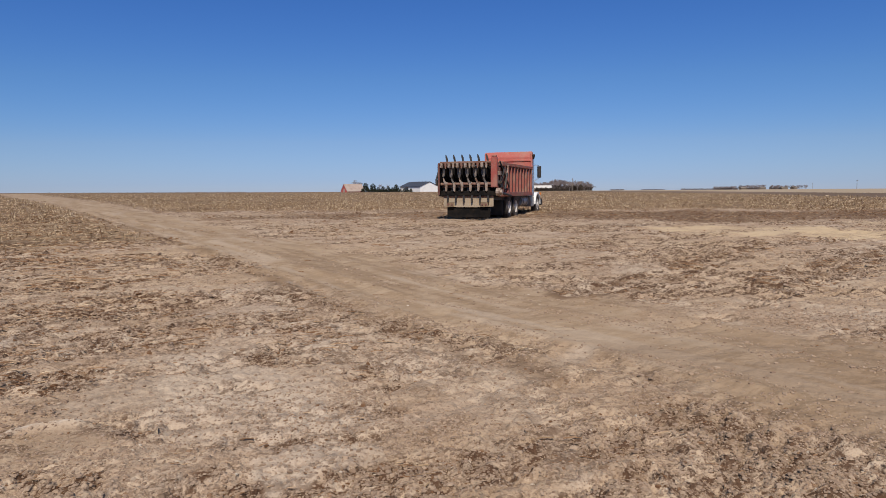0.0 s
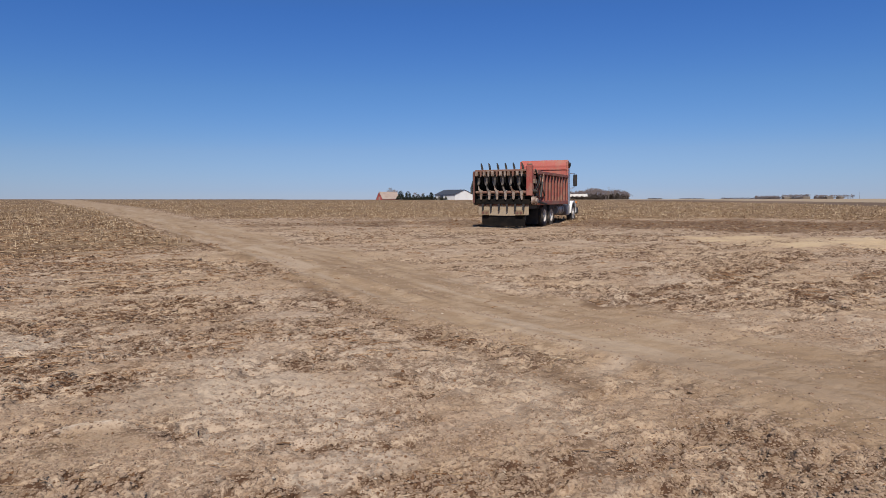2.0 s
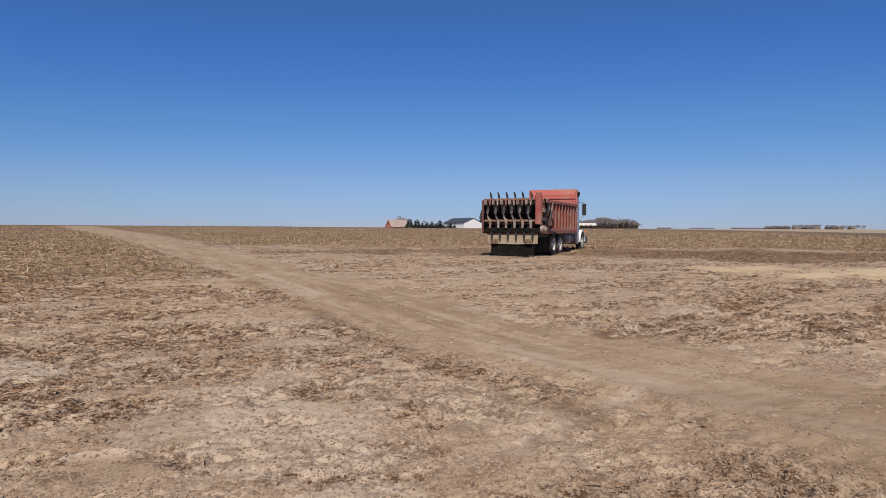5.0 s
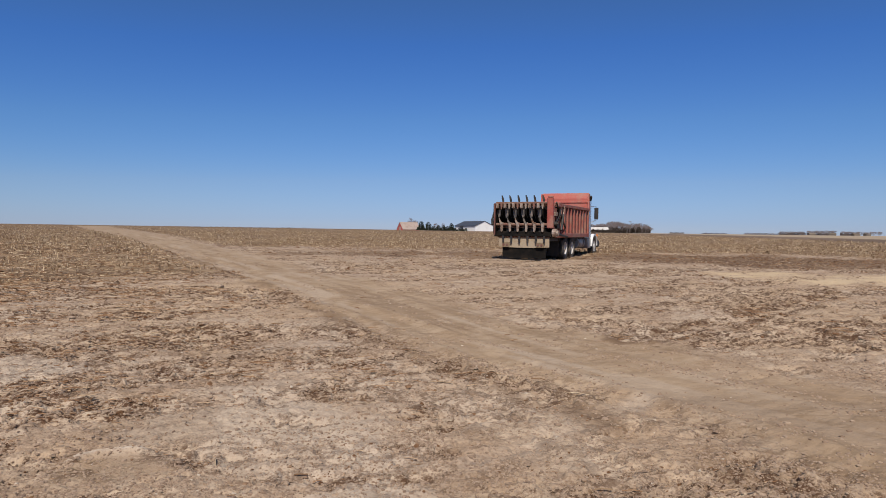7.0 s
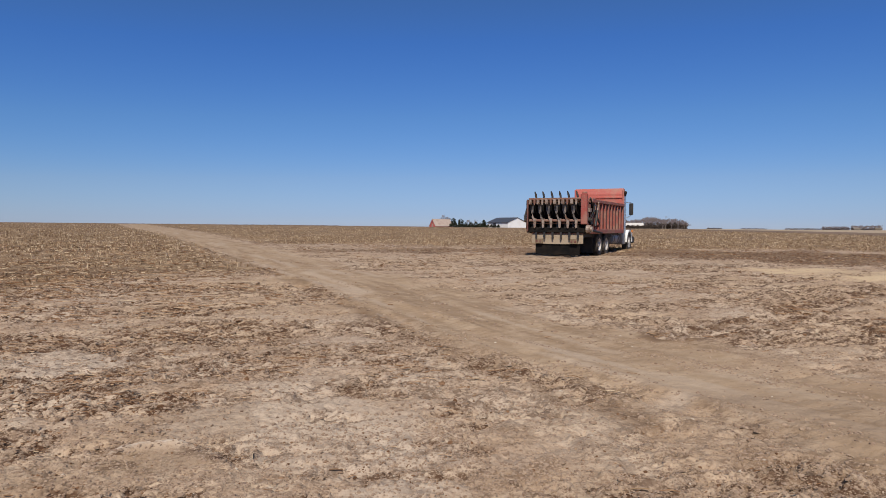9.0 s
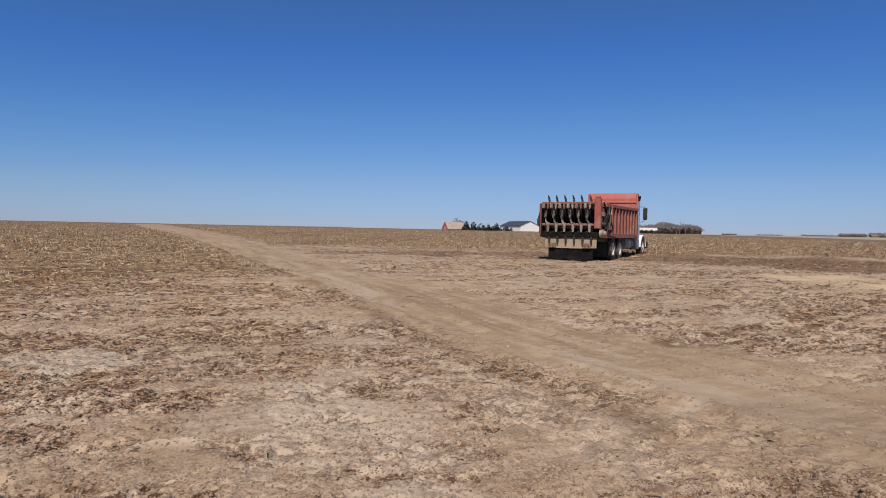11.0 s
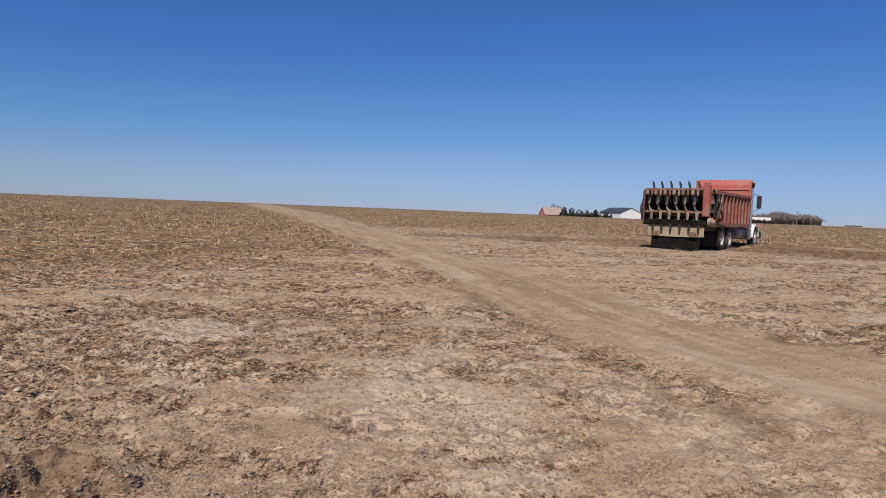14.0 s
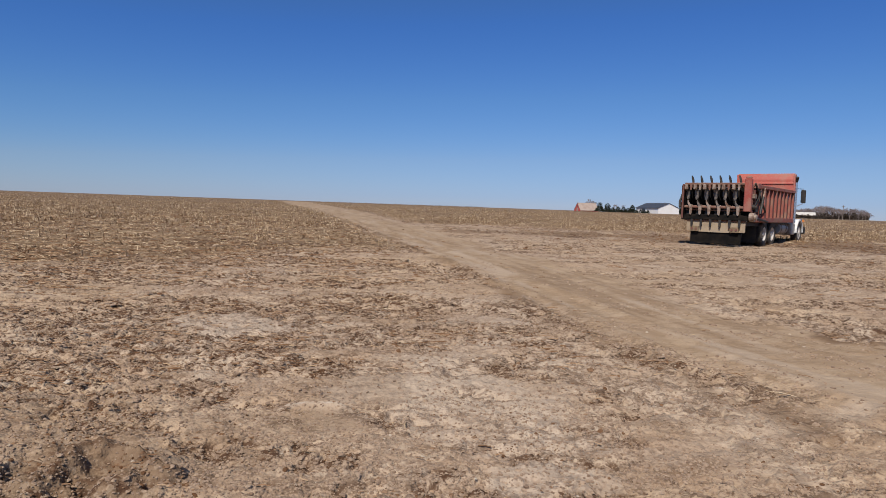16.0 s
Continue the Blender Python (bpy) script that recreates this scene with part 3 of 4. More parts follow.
for near, far, n, size in ((2.3, 5.0, 80000, 0.0048), (5.0, 9.0, 64000, 0.007), (9, 16, 34000, 0.011), (16, 32, 18000, 0.018)):
    x, y = scatter(n, near, far, -64, 44)
    tr, st, pa, da, sa, fa, ta, cl = soils(x, y)
    side, wide, run = along(x, y, LANE)
    berm = np.exp(-((side - wide * 0.95) / 0.22) ** 2) * 0.7 + np.exp(-((side - 0.45) / 0.12) ** 2) * 0.12
    along_way = tr * step(grain(side, run / 9.0, 0.13, 94) * 0.65 + grain(x, y, 0.3, 95) * 0.35, 0.52, 0.72) * 0.55
    heap = np.maximum(cl, step(grain(x, y, 0.8, 61) + 0.25 * da, 0.5, 0.75))
    x, y = where(x, y, np.maximum((0.28 + 0.72 * heap) * (1 - 0.96 * tr) * (1 - 0.8 * pa) * (1 - 0.6 * step(da, 0.3, 0.7) * step(y, 20, 26)) * (1 - 0.5 * st) * (1 - 0.9 * sa), np.maximum(along_way, berm * step(grain(x, y, 0.5, 62), 0.3, 0.7))))
    k = len(x)
    v = lumps(x, y, np.minimum(size * rng.lognormal(0.0, 0.45, k), size * 3))
    cv.append(v), cf.append(BALL_F[None] + np.arange(k)[:, None, None] * len(BALL_V) + start_c)
    start_c += k * len(BALL_V)
stuff("clods", np.concatenate(cv), np.concatenate(cf), M_CLOD, "loose crumbs and small clods of dry earth", "soil clods")

# ---- helpers for things ----
def part(name, bm, material, parent=None, label="", smooth=False):
    me = bpy.data.meshes.new(name)
    bmesh.ops.recalc_face_normals(bm, faces=bm.faces)
    bm.to_mesh(me)
    bm.free()
    if smooth:
        me.polygons.foreach_set("use_smooth", np.ones(len(me.polygons), bool))
    me.materials.append(material)
    ob = new(name, me)
    ob.parent = parent
    return tagged(ob, label)


def thing(name, label, category, m, group=""):
    ob = new(name)
    ob.empty_display_size = 0.3
    ob.matrix_world = m
    return tagged(ob, label, category, group)


def block(bm, x0, x1, y0, y1, z0, z1, soft=0.0, m=None):
    made = bmesh.ops.create_cube(bm, size=1.0, matrix=(m or Matrix()) @ Matrix.Translation(((x0 + x1) / 2, (y0 + y1) / 2, (z0 + z1) / 2))
                                 @ Matrix.Diagonal((abs(x1 - x0), abs(y1 - y0), abs(z1 - z0), 1)))["verts"]
    if soft:
        edges = list({e for v in made for e in v.link_edges})
        bmesh.ops.bevel(bm, geom=edges, offset=soft, segments=1, affect="EDGES")
    return bm


def rod(bm, a, b, r, sides=8, r2=None):
    a, b = Vector(a), Vector(b)
    turn = (b - a).to_track_quat("Z", "Y").to_matrix().to_4x4()
    bmesh.ops.create_cone(bm, cap_ends=True, segments=sides, radius1=r, radius2=r if r2 is None else r2, depth=(b - a).length,
                          matrix=Matrix.Translation((a + b) / 2) @ turn)
    return bm


def slab(bm, profile, x0, x1, soft=0.0, axis="x"):
    """A profile of (y, z) pulled from x0 to x1; or with axis y of (x, z) along y."""
    rows = []
    for x in (x0, x1):
        rows.append([bm.verts.new((x, p, q) if axis == "x" else (p, x, q)) for p, q in profile])
    faces = [bm.faces.new(rows[0]), bm.faces.new(list(reversed(rows[1])))]
    n = len(profile)
    for i in range(n):
        faces.append(bm.faces.new((rows[0][i], rows[1][i], rows[1][(i + 1) % n], rows[0][(i + 1) % n])))
    if soft:
        bmesh.ops.bevel(bm, geom=list({e for f in faces for e in f.edges}), offset=soft, segments=2, affect="EDGES")
    return bm


def rings_round(bm, profile, centre, sides=24):
    """A profile of (offset along x, radius) turned about the x axis."""
    rows = []
    for dx, r in profile:
        rows.append([bm.verts.new((centre[0] + dx, centre[1] + r * math.cos(6.28319 * i / sides), centre[2] + r * math.sin(6.28319 * i / sides)))
                     for i in range(sides)])
    for a, b in zip(rows, rows[1:]):
        for i in range(sides):
            bm.faces.new((a[i], a[(i + 1) % sides], b[(i + 1) % sides], b[i]))
    return bm


B = bmesh.new
M_RED = paint("red_paint", (0.46, 0.105, 0.075), (0.40, 0.24, 0.17), 0.6, amount=0.6, grain=1.6)
M_RED_OLD = paint("worn_red_paint", (0.29, 0.078, 0.056), (0.30, 0.19, 0.135), 0.7, amount=0.75, grain=2.2)
M_POST = paint("dull_red_paint", (0.30, 0.062, 0.045), (0.32, 0.19, 0.135), 0.65, amount=0.6, grain=1.6)
M_MAROON = paint("stained_red_panel", (0.12, 0.034, 0.026), (0.20, 0.125, 0.09), 0.65, amount=0.7, grain=1.2)
M_BLACK = paint("black_steel", (0.016, 0.015, 0.015), (0.07, 0.052, 0.038), 0.6, amount=0.7, grain=3.0)
# black parts at the rear, with the shade on them painted into the base colour
M_DARK = paint("shaded_black", (0.007, 0.0065, 0.006), (0.028, 0.021, 0.016), 0.75, amount=0.7, grain=3.0)
M_DARK.node_tree.nodes["Principled BSDF"].inputs["Specular IOR Level"].default_value = 0.08
M_WORN = paint("worn_steel", (0.36, 0.28, 0.22), (0.12, 0.055, 0.03), 0.55, metal=0.3, amount=0.9, grain=5.0)
M_RUST = paint("rusty_steel", (0.17, 0.075, 0.05), (0.25, 0.17, 0.12), 0.75, amount=0.8, grain=4.0)
M_GUARD = paint("dusty_guard", (0.36, 0.28, 0.19), (0.24, 0.17, 0.11), 0.9, amount=0.8, grain=2.0)
M_BOX = paint("dirty_lamp_box", (0.22, 0.155, 0.09), (0.15, 0.10, 0.062), 0.9, amount=0.8, grain=3.0)
M_PLATE = paint("greasy_plate", (0.055, 0.05, 0.048), (0.24, 0.19, 0.15), 0.5, amount=0.8, grain=5.0)
M_WHITE = paint("white_paint", (0.80, 0.80, 0.79), (0.55, 0.48, 0.39), 0.35, amount=0.4, grain=1.2)
M_CHROME = paint("bright_metal", (0.75, 0.75, 0.76), (0.45, 0.40, 0.34), 0.22, metal=1.0, amount=0.5, grain=3.0)
M_ALU = paint("dusty_aluminium", (0.42, 0.40, 0.37), (0.30, 0.23, 0.17), 0.55, metal=0.4, amount=0.9, grain=3.0)
M_TYRE = paint("tyre_rubber", (0.022, 0.021, 0.020), (0.16, 0.12, 0.085), 0.85, amount=0.9, grain=3.5)
M_RIM = paint("dusty_white_rim", (0.62, 0.58, 0.52), (0.36, 0.28, 0.20), 0.5, amount=0.8, grain=5.0)
M_AMBER = paint("amber_lens", (0.75, 0.20, 0.02), (0.45, 0.22, 0.08), 0.3, amount=0.4)
M_LENS = paint("red_lens", (0.15, 0.055, 0.04), (0.20, 0.14, 0.085), 0.6, amount=1.0)
m = Mat("dark_glass", 0.06)
m.set("Base Color", m.mix(m.span(m.noise(2.0, 3, 0.5, m.tex.outputs["Object"]), 0.4, 0.7), (0.012, 0.014, 0.016), (0.03, 0.032, 0.034)))
M_GLASS = m.m

# ---- the spreader truck ----
TX, TY, TURN = 1.0, 27.9, -20.5
truck = thing("spreader_truck", "white truck with a dusty red manure spreader box and rear beaters", "truck",
              pose(TX, TY, float(height(TX + 1.0, TY + 3.0)[0]) - 0.03, 0, 0, TURN))

# spreader box
HALF, Y0, Y1, Z0, Z1 = 1.22, 1.15, 7.2, 1.12, 2.46
for s, word in ((-1, "side_panel"), (1, "side_panel")):
    side = part(word, block(B(), s * HALF - 0.02, s * HALF + 0.02, Y0, Y1, Z0 + 0.1, Z1 - 0.06, 0.004), M_MAROON, truck)
    for i in range(10):
        y = Y0 + 0.45 + i * 0.6
        bm = slab(B(), [(y - 0.055, Z0 + 0.02), (y + 0.055, Z0 + 0.02), (y + 0.045, Z1 - 0.05), (y - 0.045, Z1 - 0.05)],
                  s * (HALF + 0.018), s * (HALF + 0.105), 0.008)
        part("rib", bm, M_RED_OLD, side)
    part("top_rail", block(B(), s * (HALF + 0.04) - 0.075, s * (HALF + 0.04) + 0.075, Y0 - 0.35, Y1, Z1 - 0.07, Z1 + 0.07, 0.015), M_RED_OLD, truck)
    part("bottom_rail", block(B(), s * (HALF + 0.03) - 0.07, s * (HALF + 0.03) + 0.07, Y0 - 0.2, Y1, Z0 - 0.1, Z0 + 0.1, 0.012), M_RED_OLD, truck)
    part("sill", block(B(), s * 1.0 - 0.06, s * 1.0 + 0.06, Y0 - 0.6, Y1 - 0.1, 0.86, 1.02, 0.01), M_BLACK, truck)
part("bed", block(B(), -HALF + 0.021, HALF - 0.021, Y0 - 0.3, Y1, Z0 - 0.06, Z0 + 0.03), M_RUST, truck)
head = B()
slab(head, [(Y1 - 0.02, Z0), (Y1 + 0.04, Z0), (Y1 + 0.04, 3.05), (Y1 + 0.10, 3.34), (Y1 + 0.02, 3.34), (Y1 - 0.05, 3.05)], -HALF - 0.04, HALF + 0.04, 0.01)
headboard = part("headboard", head, M_RED, truck, "bright red front board of the box")
part("stiffener", block(B(), -HALF - 0.05, HALF + 0.05, Y1 - 0.09, Y1 - 0.021, 2.82, 2.92, 0.015), M_RED, headboard)
for s in (-1, 1):
    part("end_cap", block(B(), s * (HALF + 0.045) - 0.035, s * (HALF + 0.045) + 0.035, Y1 - 0.10, Y1 + 0.16, 2.5, 3.3, 0.01), M_RED, headboard)
part("maker_plate", block(B(), HALF + 0.022, HALF + 0.034, 6.3, 6.75, 2.12, 2.24, 0.003), M_WHITE, truck)

# rear beater unit
RY0, RY1 = 0.05, 1.15
part("beater_side", slab(B(), [(RY0, 1.05), (RY1, 1.0), (RY1, 2.48), (RY0 + 0.12, 2.5), (RY0, 2.35)], -1.30, -1.245, 0.008), M_DARK, truck, "black steel side plate")
post = part("rear_post", block(B(), 1.10, 1.37, RY0 - 0.04, RY0 + 0.16, 1.42, 2.72, 0.03), M_POST, truck, "upright red post")
part("post_cap", block(B(), 1.13, 1.34, RY0 - 0.01, RY0 + 0.13, 2.72, 2.80, 0.02), M_RED_OLD, post)
part("beater_side", slab(B(), [(RY0 + 0.16, 1.05), (RY1 + 0.5, 1.0), (RY1 + 0.4, 1.5), (RY1, 2.40), (RY0 + 0.16, 2.42)], 1.20, 1.24, 0.01), M_DARK, truck, "black steel side plate")
part("edge_strip", block(B(), -1.31, -1.24, RY0 - 0.03, RY0 + 0.03, 1.10, 2.50, 0.01), M_MAROON, truck)
part("rail_end", block(B(), 1.20, 1.40, RY1 - 0.35, RY1 + 0.15, 2.36, 2.56, 0.02), M_RED_OLD, truck)
for y, z0, z1 in ((0.45, 1.25, 2.4), (0.75, 1.15, 2.3), (1.25, 1.1, 2.35)):
    part("upright", block(B(), 1.245, 1.33, y - 0.05, y + 0.05, z0, z1, 0.012), M_MAROON, truck)
part("bracket", block(B(), 1.245, 1.42, 0.35, 0.62, 1.95, 2.12, 0.015), M_WORN, truck)
part("bracket", block(B(), 1.245, 1.40, 0.60, 0.95, 1.42, 1.58, 0.015), M_BLACK, truck)
part("motor", rod(rod(B(), (1.25, 0.42, 1.62), (1.44, 0.42, 1.62), 0.10, 12), (1.44, 0.42, 1.62), (1.50, 0.42, 1.62), 0.06, 10), M_BLACK, truck)
for k in range(2):
    bend = [(1.42 + 0.02 * k, 0.42 + 0.1 * k, 1.70), (1.50, 0.55 + 0.12 * k, 1.98), (1.47, 0.78 + 0.1 * k, 2.2), (1.40, 1.15 + 0.1 * k, 2.28)]
    hose = B()
    for a, b in zip(bend, bend[1:]):
        rod(hose, a, b, 0.022, 8)
    part("hose", hose, M_BLACK, truck)
for s in (-1, 1):
    part("brace", rod(B(), (s * 1.36, RY0 + 0.5, 2.55), (s * 1.36, RY1 + 1.0, 1.45), 0.038, 8), M_BLACK, truck)
    cyl = part("lift_cylinder", rod(B(), (s * 1.40, RY1 + 0.1, 1.35), (s * 1.40, RY1 + 0.45, 2.05), 0.055, 10), M_BLACK, truck)
    part("piston_rod", rod(B(), (s * 1.40, RY1 + 0.45, 2.05), (s * 1.40, RY1 + 0.62, 2.4), 0.028, 8), M_WORN, cyl)
gear = part("gear_case", rod(rod(B(), (1.34, 0.12, 1.22), (1.52, 0.12, 1.22), 0.17, 14), (1.52, 0.12, 1.22), (1.60, 0.12, 1.22), 0.11, 12), M_WORN, truck)
part("drive_shaft", rod(B(), (1.45, 0.2, 1.2), (1.45, 2.2, 1.05), 0.045, 8), M_BLACK, truck)
part("chain_guard", slab(B(), [(0.05, 1.2), (0.55, 1.15), (0.6, 2.35), (0.45, 2.46), (0.05, 2.46)], -1.34, -1.305, 0.012), M_DARK, truck)
part("hose", rod(rod(B(), (-1.40, 0.1, 1.55), (-1.47, 0.25, 1.8), 0.05, 8), (-1.47, 0.25, 1.8), (-1.42, 0.4, 2.15), 0.04, 8), M_BLACK, truck)
part("top_beam", block(B(), -1.24, 1.12, RY0 + 0.02, RY0 + 0.16, 2.47, 2.56, 0.015), M_RUST, truck)
part("cross_beam", block(B(), -1.24, 1.24, RY0 + 0.1, RY0 + 0.34, 1.06, 1.28, 0.02), M_DARK, truck)
# black sheet added behind the beaters as the shade inside the box
part("interior_shade", block(B(), -1.23, 1.22, RY1 - 0.2, RY1 - 0.14, 1.12, 2.40), M_DARK, truck, "black plate in place of the shaded inside of the box")


def tooth(outline, x, z, y, thick, mat, parent, name="tooth"):
    """A flat plate tooth; its outline of (x, z) is cut square to the truck's length."""
    return part(name, slab(B(), [(x + a, z + b) for a, b in outline], y - thick, y + thick, 0.006, "y"), mat, parent)


HOOK = [(-0.02, -0.04), (0.05, -0.04), (0.052, 0.10), (0.026, 0.22), (-0.034, 0.335), (-0.060, 0.345), (-0.072, 0.32), (-0.060, 0.21), (-0.034, 0.1)]
TAIL = [(-0.045, 0.06), (0.045, 0.06), (0.05, -0.06), (0.03, -0.17), (0.0, -0.20), (-0.025, -0.17), (-0.04, -0.06)]
PLATE = [(-0.085, 0.0), (0.085, 0.0), (0.095, -0.30), (0.06, -0.40), (0.02, -0.46), (-0.03, -0.45), (-0.06, -0.36), (-0.09, -0.28)]
PRONG = [(-0.10, 0.25), (-0.128, 0.22), (-0.115, 0.10), (-0.06, -0.02), (0.03, -0.04), (0.05, 0.03), (-0.02, 0.08), (-0.07, 0.15)]
CLAW = [(-0.055, 0.06), (0.06, 0.05), (0.075, -0.10), (0.055, -0.28), (0.02, -0.325), (-0.03, -0.29), (-0.04, -0.12)]

# upper beater: hooked teeth above the beam, clamps and plates that hang behind it
z, y = 2.45, RY0 + 0.24
upper = part("beater", rod(B(), (-1.23, y, z), (1.12, y, z), 0.075, 12), M_RUST, truck, "rusty beater shaft with hooked teeth")
for i in range(6):
    x = -0.98 + i * 0.372 + (0.008, -0.006, 0.004, 0.0, -0.01, 0.006)[i]
    tooth(HOOK, x, 2.52, y - 0.02, 0.022, M_BLACK, upper)
    tooth(TAIL, x + 0.01, 2.44, RY0 - 0.005, 0.02, (M_RUST, M_WORN)[i % 2], upper, "tail")
    lug = part("clamp", rod(block(B(), x - 0.25, x - 0.13, RY0 - 0.03, RY0 + 0.10, 2.28, 2.49, 0.015), (x - 0.19, RY0 - 0.06, 2.34), (x - 0.19, RY0 + 0.0, 2.34), 0.045, 8), M_WORN, upper)
    part("collar", rod(B(), (x - 0.06, y, z), (x + 0.06, y, z), 0.105, 12), M_RUST, upper)
    tooth(PLATE, x - 0.19, 2.34 - 0.015 * (i % 3), y + 0.02, 0.015, M_PLATE, upper, "blade")
    tooth(PLATE, x - 0.02, 2.30, y + 0.30, 0.015, M_DARK, upper, "blade")

# lower beater: dark prongs above the shaft and pale claws below
z, y = 1.58, RY0 + 0.14
lower = part("beater", rod(B(), (-1.23, y, z), (1.12, y, z), 0.062, 12), M_RUST, truck, "rusty beater shaft with two-pronged teeth")
part("stripper_bar", rod(B(), (-1.23, y + 0.12, 1.46), (1.12, y + 0.12, 1.46), 0.03, 8), M_RUST, truck)
for i in range(6):
    x = -0.97 + i * 0.372 + (0.0, 0.008, -0.006, 0.01, 0.0, -0.008)[i]
    tooth(PRONG, x, z + 0.03, y - 0.08, 0.022, (M_WORN, M_PLATE)[i % 2], lower, "prong")
    tooth(CLAW, x, z - 0.01, y - 0.09, 0.022, M_WORN, lower, "claw")
    part("collar", rod(B(), (x - 0.055, y, z), (x + 0.055, y, z), 0.088, 10), M_WORN, lower)
    part("scraper", block(B(), x - 0.23, x - 0.12, y + 0.14, y + 0.17, 1.26, 1.52, 0.006), M_BLACK, lower)

# tan guard with a slack lower edge, dark hanging teeth and two dirty lamp boxes
edge = [(x, 0.60 - 0.035 * math.cos(x * 1.25)) for x in np.linspace(1.16, -1.12, 9)]
guard = part("rear_guard", slab(B(), [(-1.14, 1.07), (1.16, 1.07)] + edge, RY0 + 0.20, RY0 + 0.225, 0.004, "y"), M_GUARD, truck, "dusty tan rear guard plate")
part("lip", block(B(), -1.14, 1.16, RY0 + 0.17, RY0 + 0.197, 1.0, 1.075, 0.008), M_RUST, guard)
for i in range(6):
    x = -0.90 + i * 0.372
    tooth([(-0.045, 0.0), (0.045, 0.0), (0.05, -0.16), (0.03, -0.29), (0.0, -0.315), (-0.03, -0.28), (-0.045, -0.14)], x, 1.08, RY0 + 0.10, 0.02, M_BLACK, guard, "hanging_tooth")
for x in (-0.80, 0.76):
    lamp = part("lamp_box", block(B(), x - 0.17, x + 0.17, RY0 + 0.12, RY0 + 0.197, 0.58, 0.80, 0.012), M_BOX, truck, "dirty tan lamp box")
    for k in (-0.08, 0.08):
        part("lens", rod(B(), (x + k, RY0 + 0.105, 0.69), (x + k, RY0 + 0.12, 0.69), 0.05, 12), M_LENS, lamp)
part("underrun_bar", block(B(), -0.98, 0.98, RY0 + 0.3, RY0 + 0.42, 0.38, 0.56, 0.012), M_BLACK, truck)
# skirt hung low and blackened to stand in for the truck's shadow too
part("skirt_shade", block(B(), -0.98, 1.0, RY0 + 0.255, RY0 + 0.28, 0.12, 0.70, 0.004), M_DARK, truck, "black rubber skirt, also standing in for the shade under the guard")
for s in (-1, 1):
    part("mud_flap", block(B(), s * 0.78 - 0.3, s * 0.78 + 0.3, 2.02, 2.045, 0.16, 0.98, 0.004), M_BLACK, truck)
    part("frame_rail", block(B(), s * 0.43 - 0.045, s * 0.43 + 0.045, 0.6, 10.1, 0.68, 0.95, 0.01), M_BLACK, truck)
for y in (1.2, 2.8, 4.05, 5.6, 7.0):
    part("cross_member", block(B(), -0.39, 0.39, y - 0.06, y + 0.06, 0.72, 0.9, 0.01), M_BLACK, truck)


def wheel(x, y, r, wide, out, front=False):
    """A lugged tyre on a dished steel rim; out is the side that faces outward."""
    tyre = B()
    w = wide / 2
    rings_round(tyre, [(-w * 0.75, r * 0.56), (-w, r * 0.66), (-w, r * 0.88), (-w * 0.8, r * 0.98), (-w * 0.3, r), (w * 0.3, r), (w * 0.8, r * 0.98), (w, r * 0.88),
                       (w, r * 0.66), (w * 0.75, r * 0.56)], (x, y, r), 28)
    for i in range(28):
        a = 6.28319 * (i + 0.5) / 28
        block(tyre, -w * 0.82, w * 0.82, -0.028, 0.028, r * 0.985, r * 1.015, m=Matrix.Translation((x, y, r)) @ Matrix.Rotation(a, 4, "X"))
    rim = B()
    d = out * w
    dish = [(d * 0.9, r * 0.57), (d * 0.8, r * 0.53), (d * (0.75 if front else 0.1), r * 0.42), (d * (0.8 if front else 0.05), r * 0.2), (d * (1.1 if front else 0.7), r * 0.18), (d * (1.15 if front else 0.75), 0.01)]
    rings_round(rim, dish, (x, y, r), 20)
    for i in range(10):
        a = 6.28319 * i / 10
        c = (x + d * 0.2, y + r * 0.32 * math.cos(a), r + r * 0.32 * math.sin(a))
        rod(rim, c, (c[0] + out * 0.05, c[1], c[2]), 0.018, 6)
    holder = part("wheel", tyre, M_TYRE, truck)
    part("rim", rim, M_RIM, holder, "dusty white steel rim", smooth=False)


for y in (2.8, 4.05):
    for s in (-1, 1):
        wheel(s * 1.08, y, 0.52, 0.27, s)
        wheel(s * 0.76, y, 0.52, 0.27, s)
    part("axle", rod(B(), (-0.9, y, 0.52), (0.9, y, 0.52), 0.11, 10), M_BLACK, truck)
for s in (-1, 1):
    wheel(s * 1.02, 9.2, 0.53, 0.30, s, True)
part("front_axle", rod(B(), (-0.9, 9.2, 0.5), (0.9, 9.2, 0.5), 0.08, 8), M_BLACK, truck)

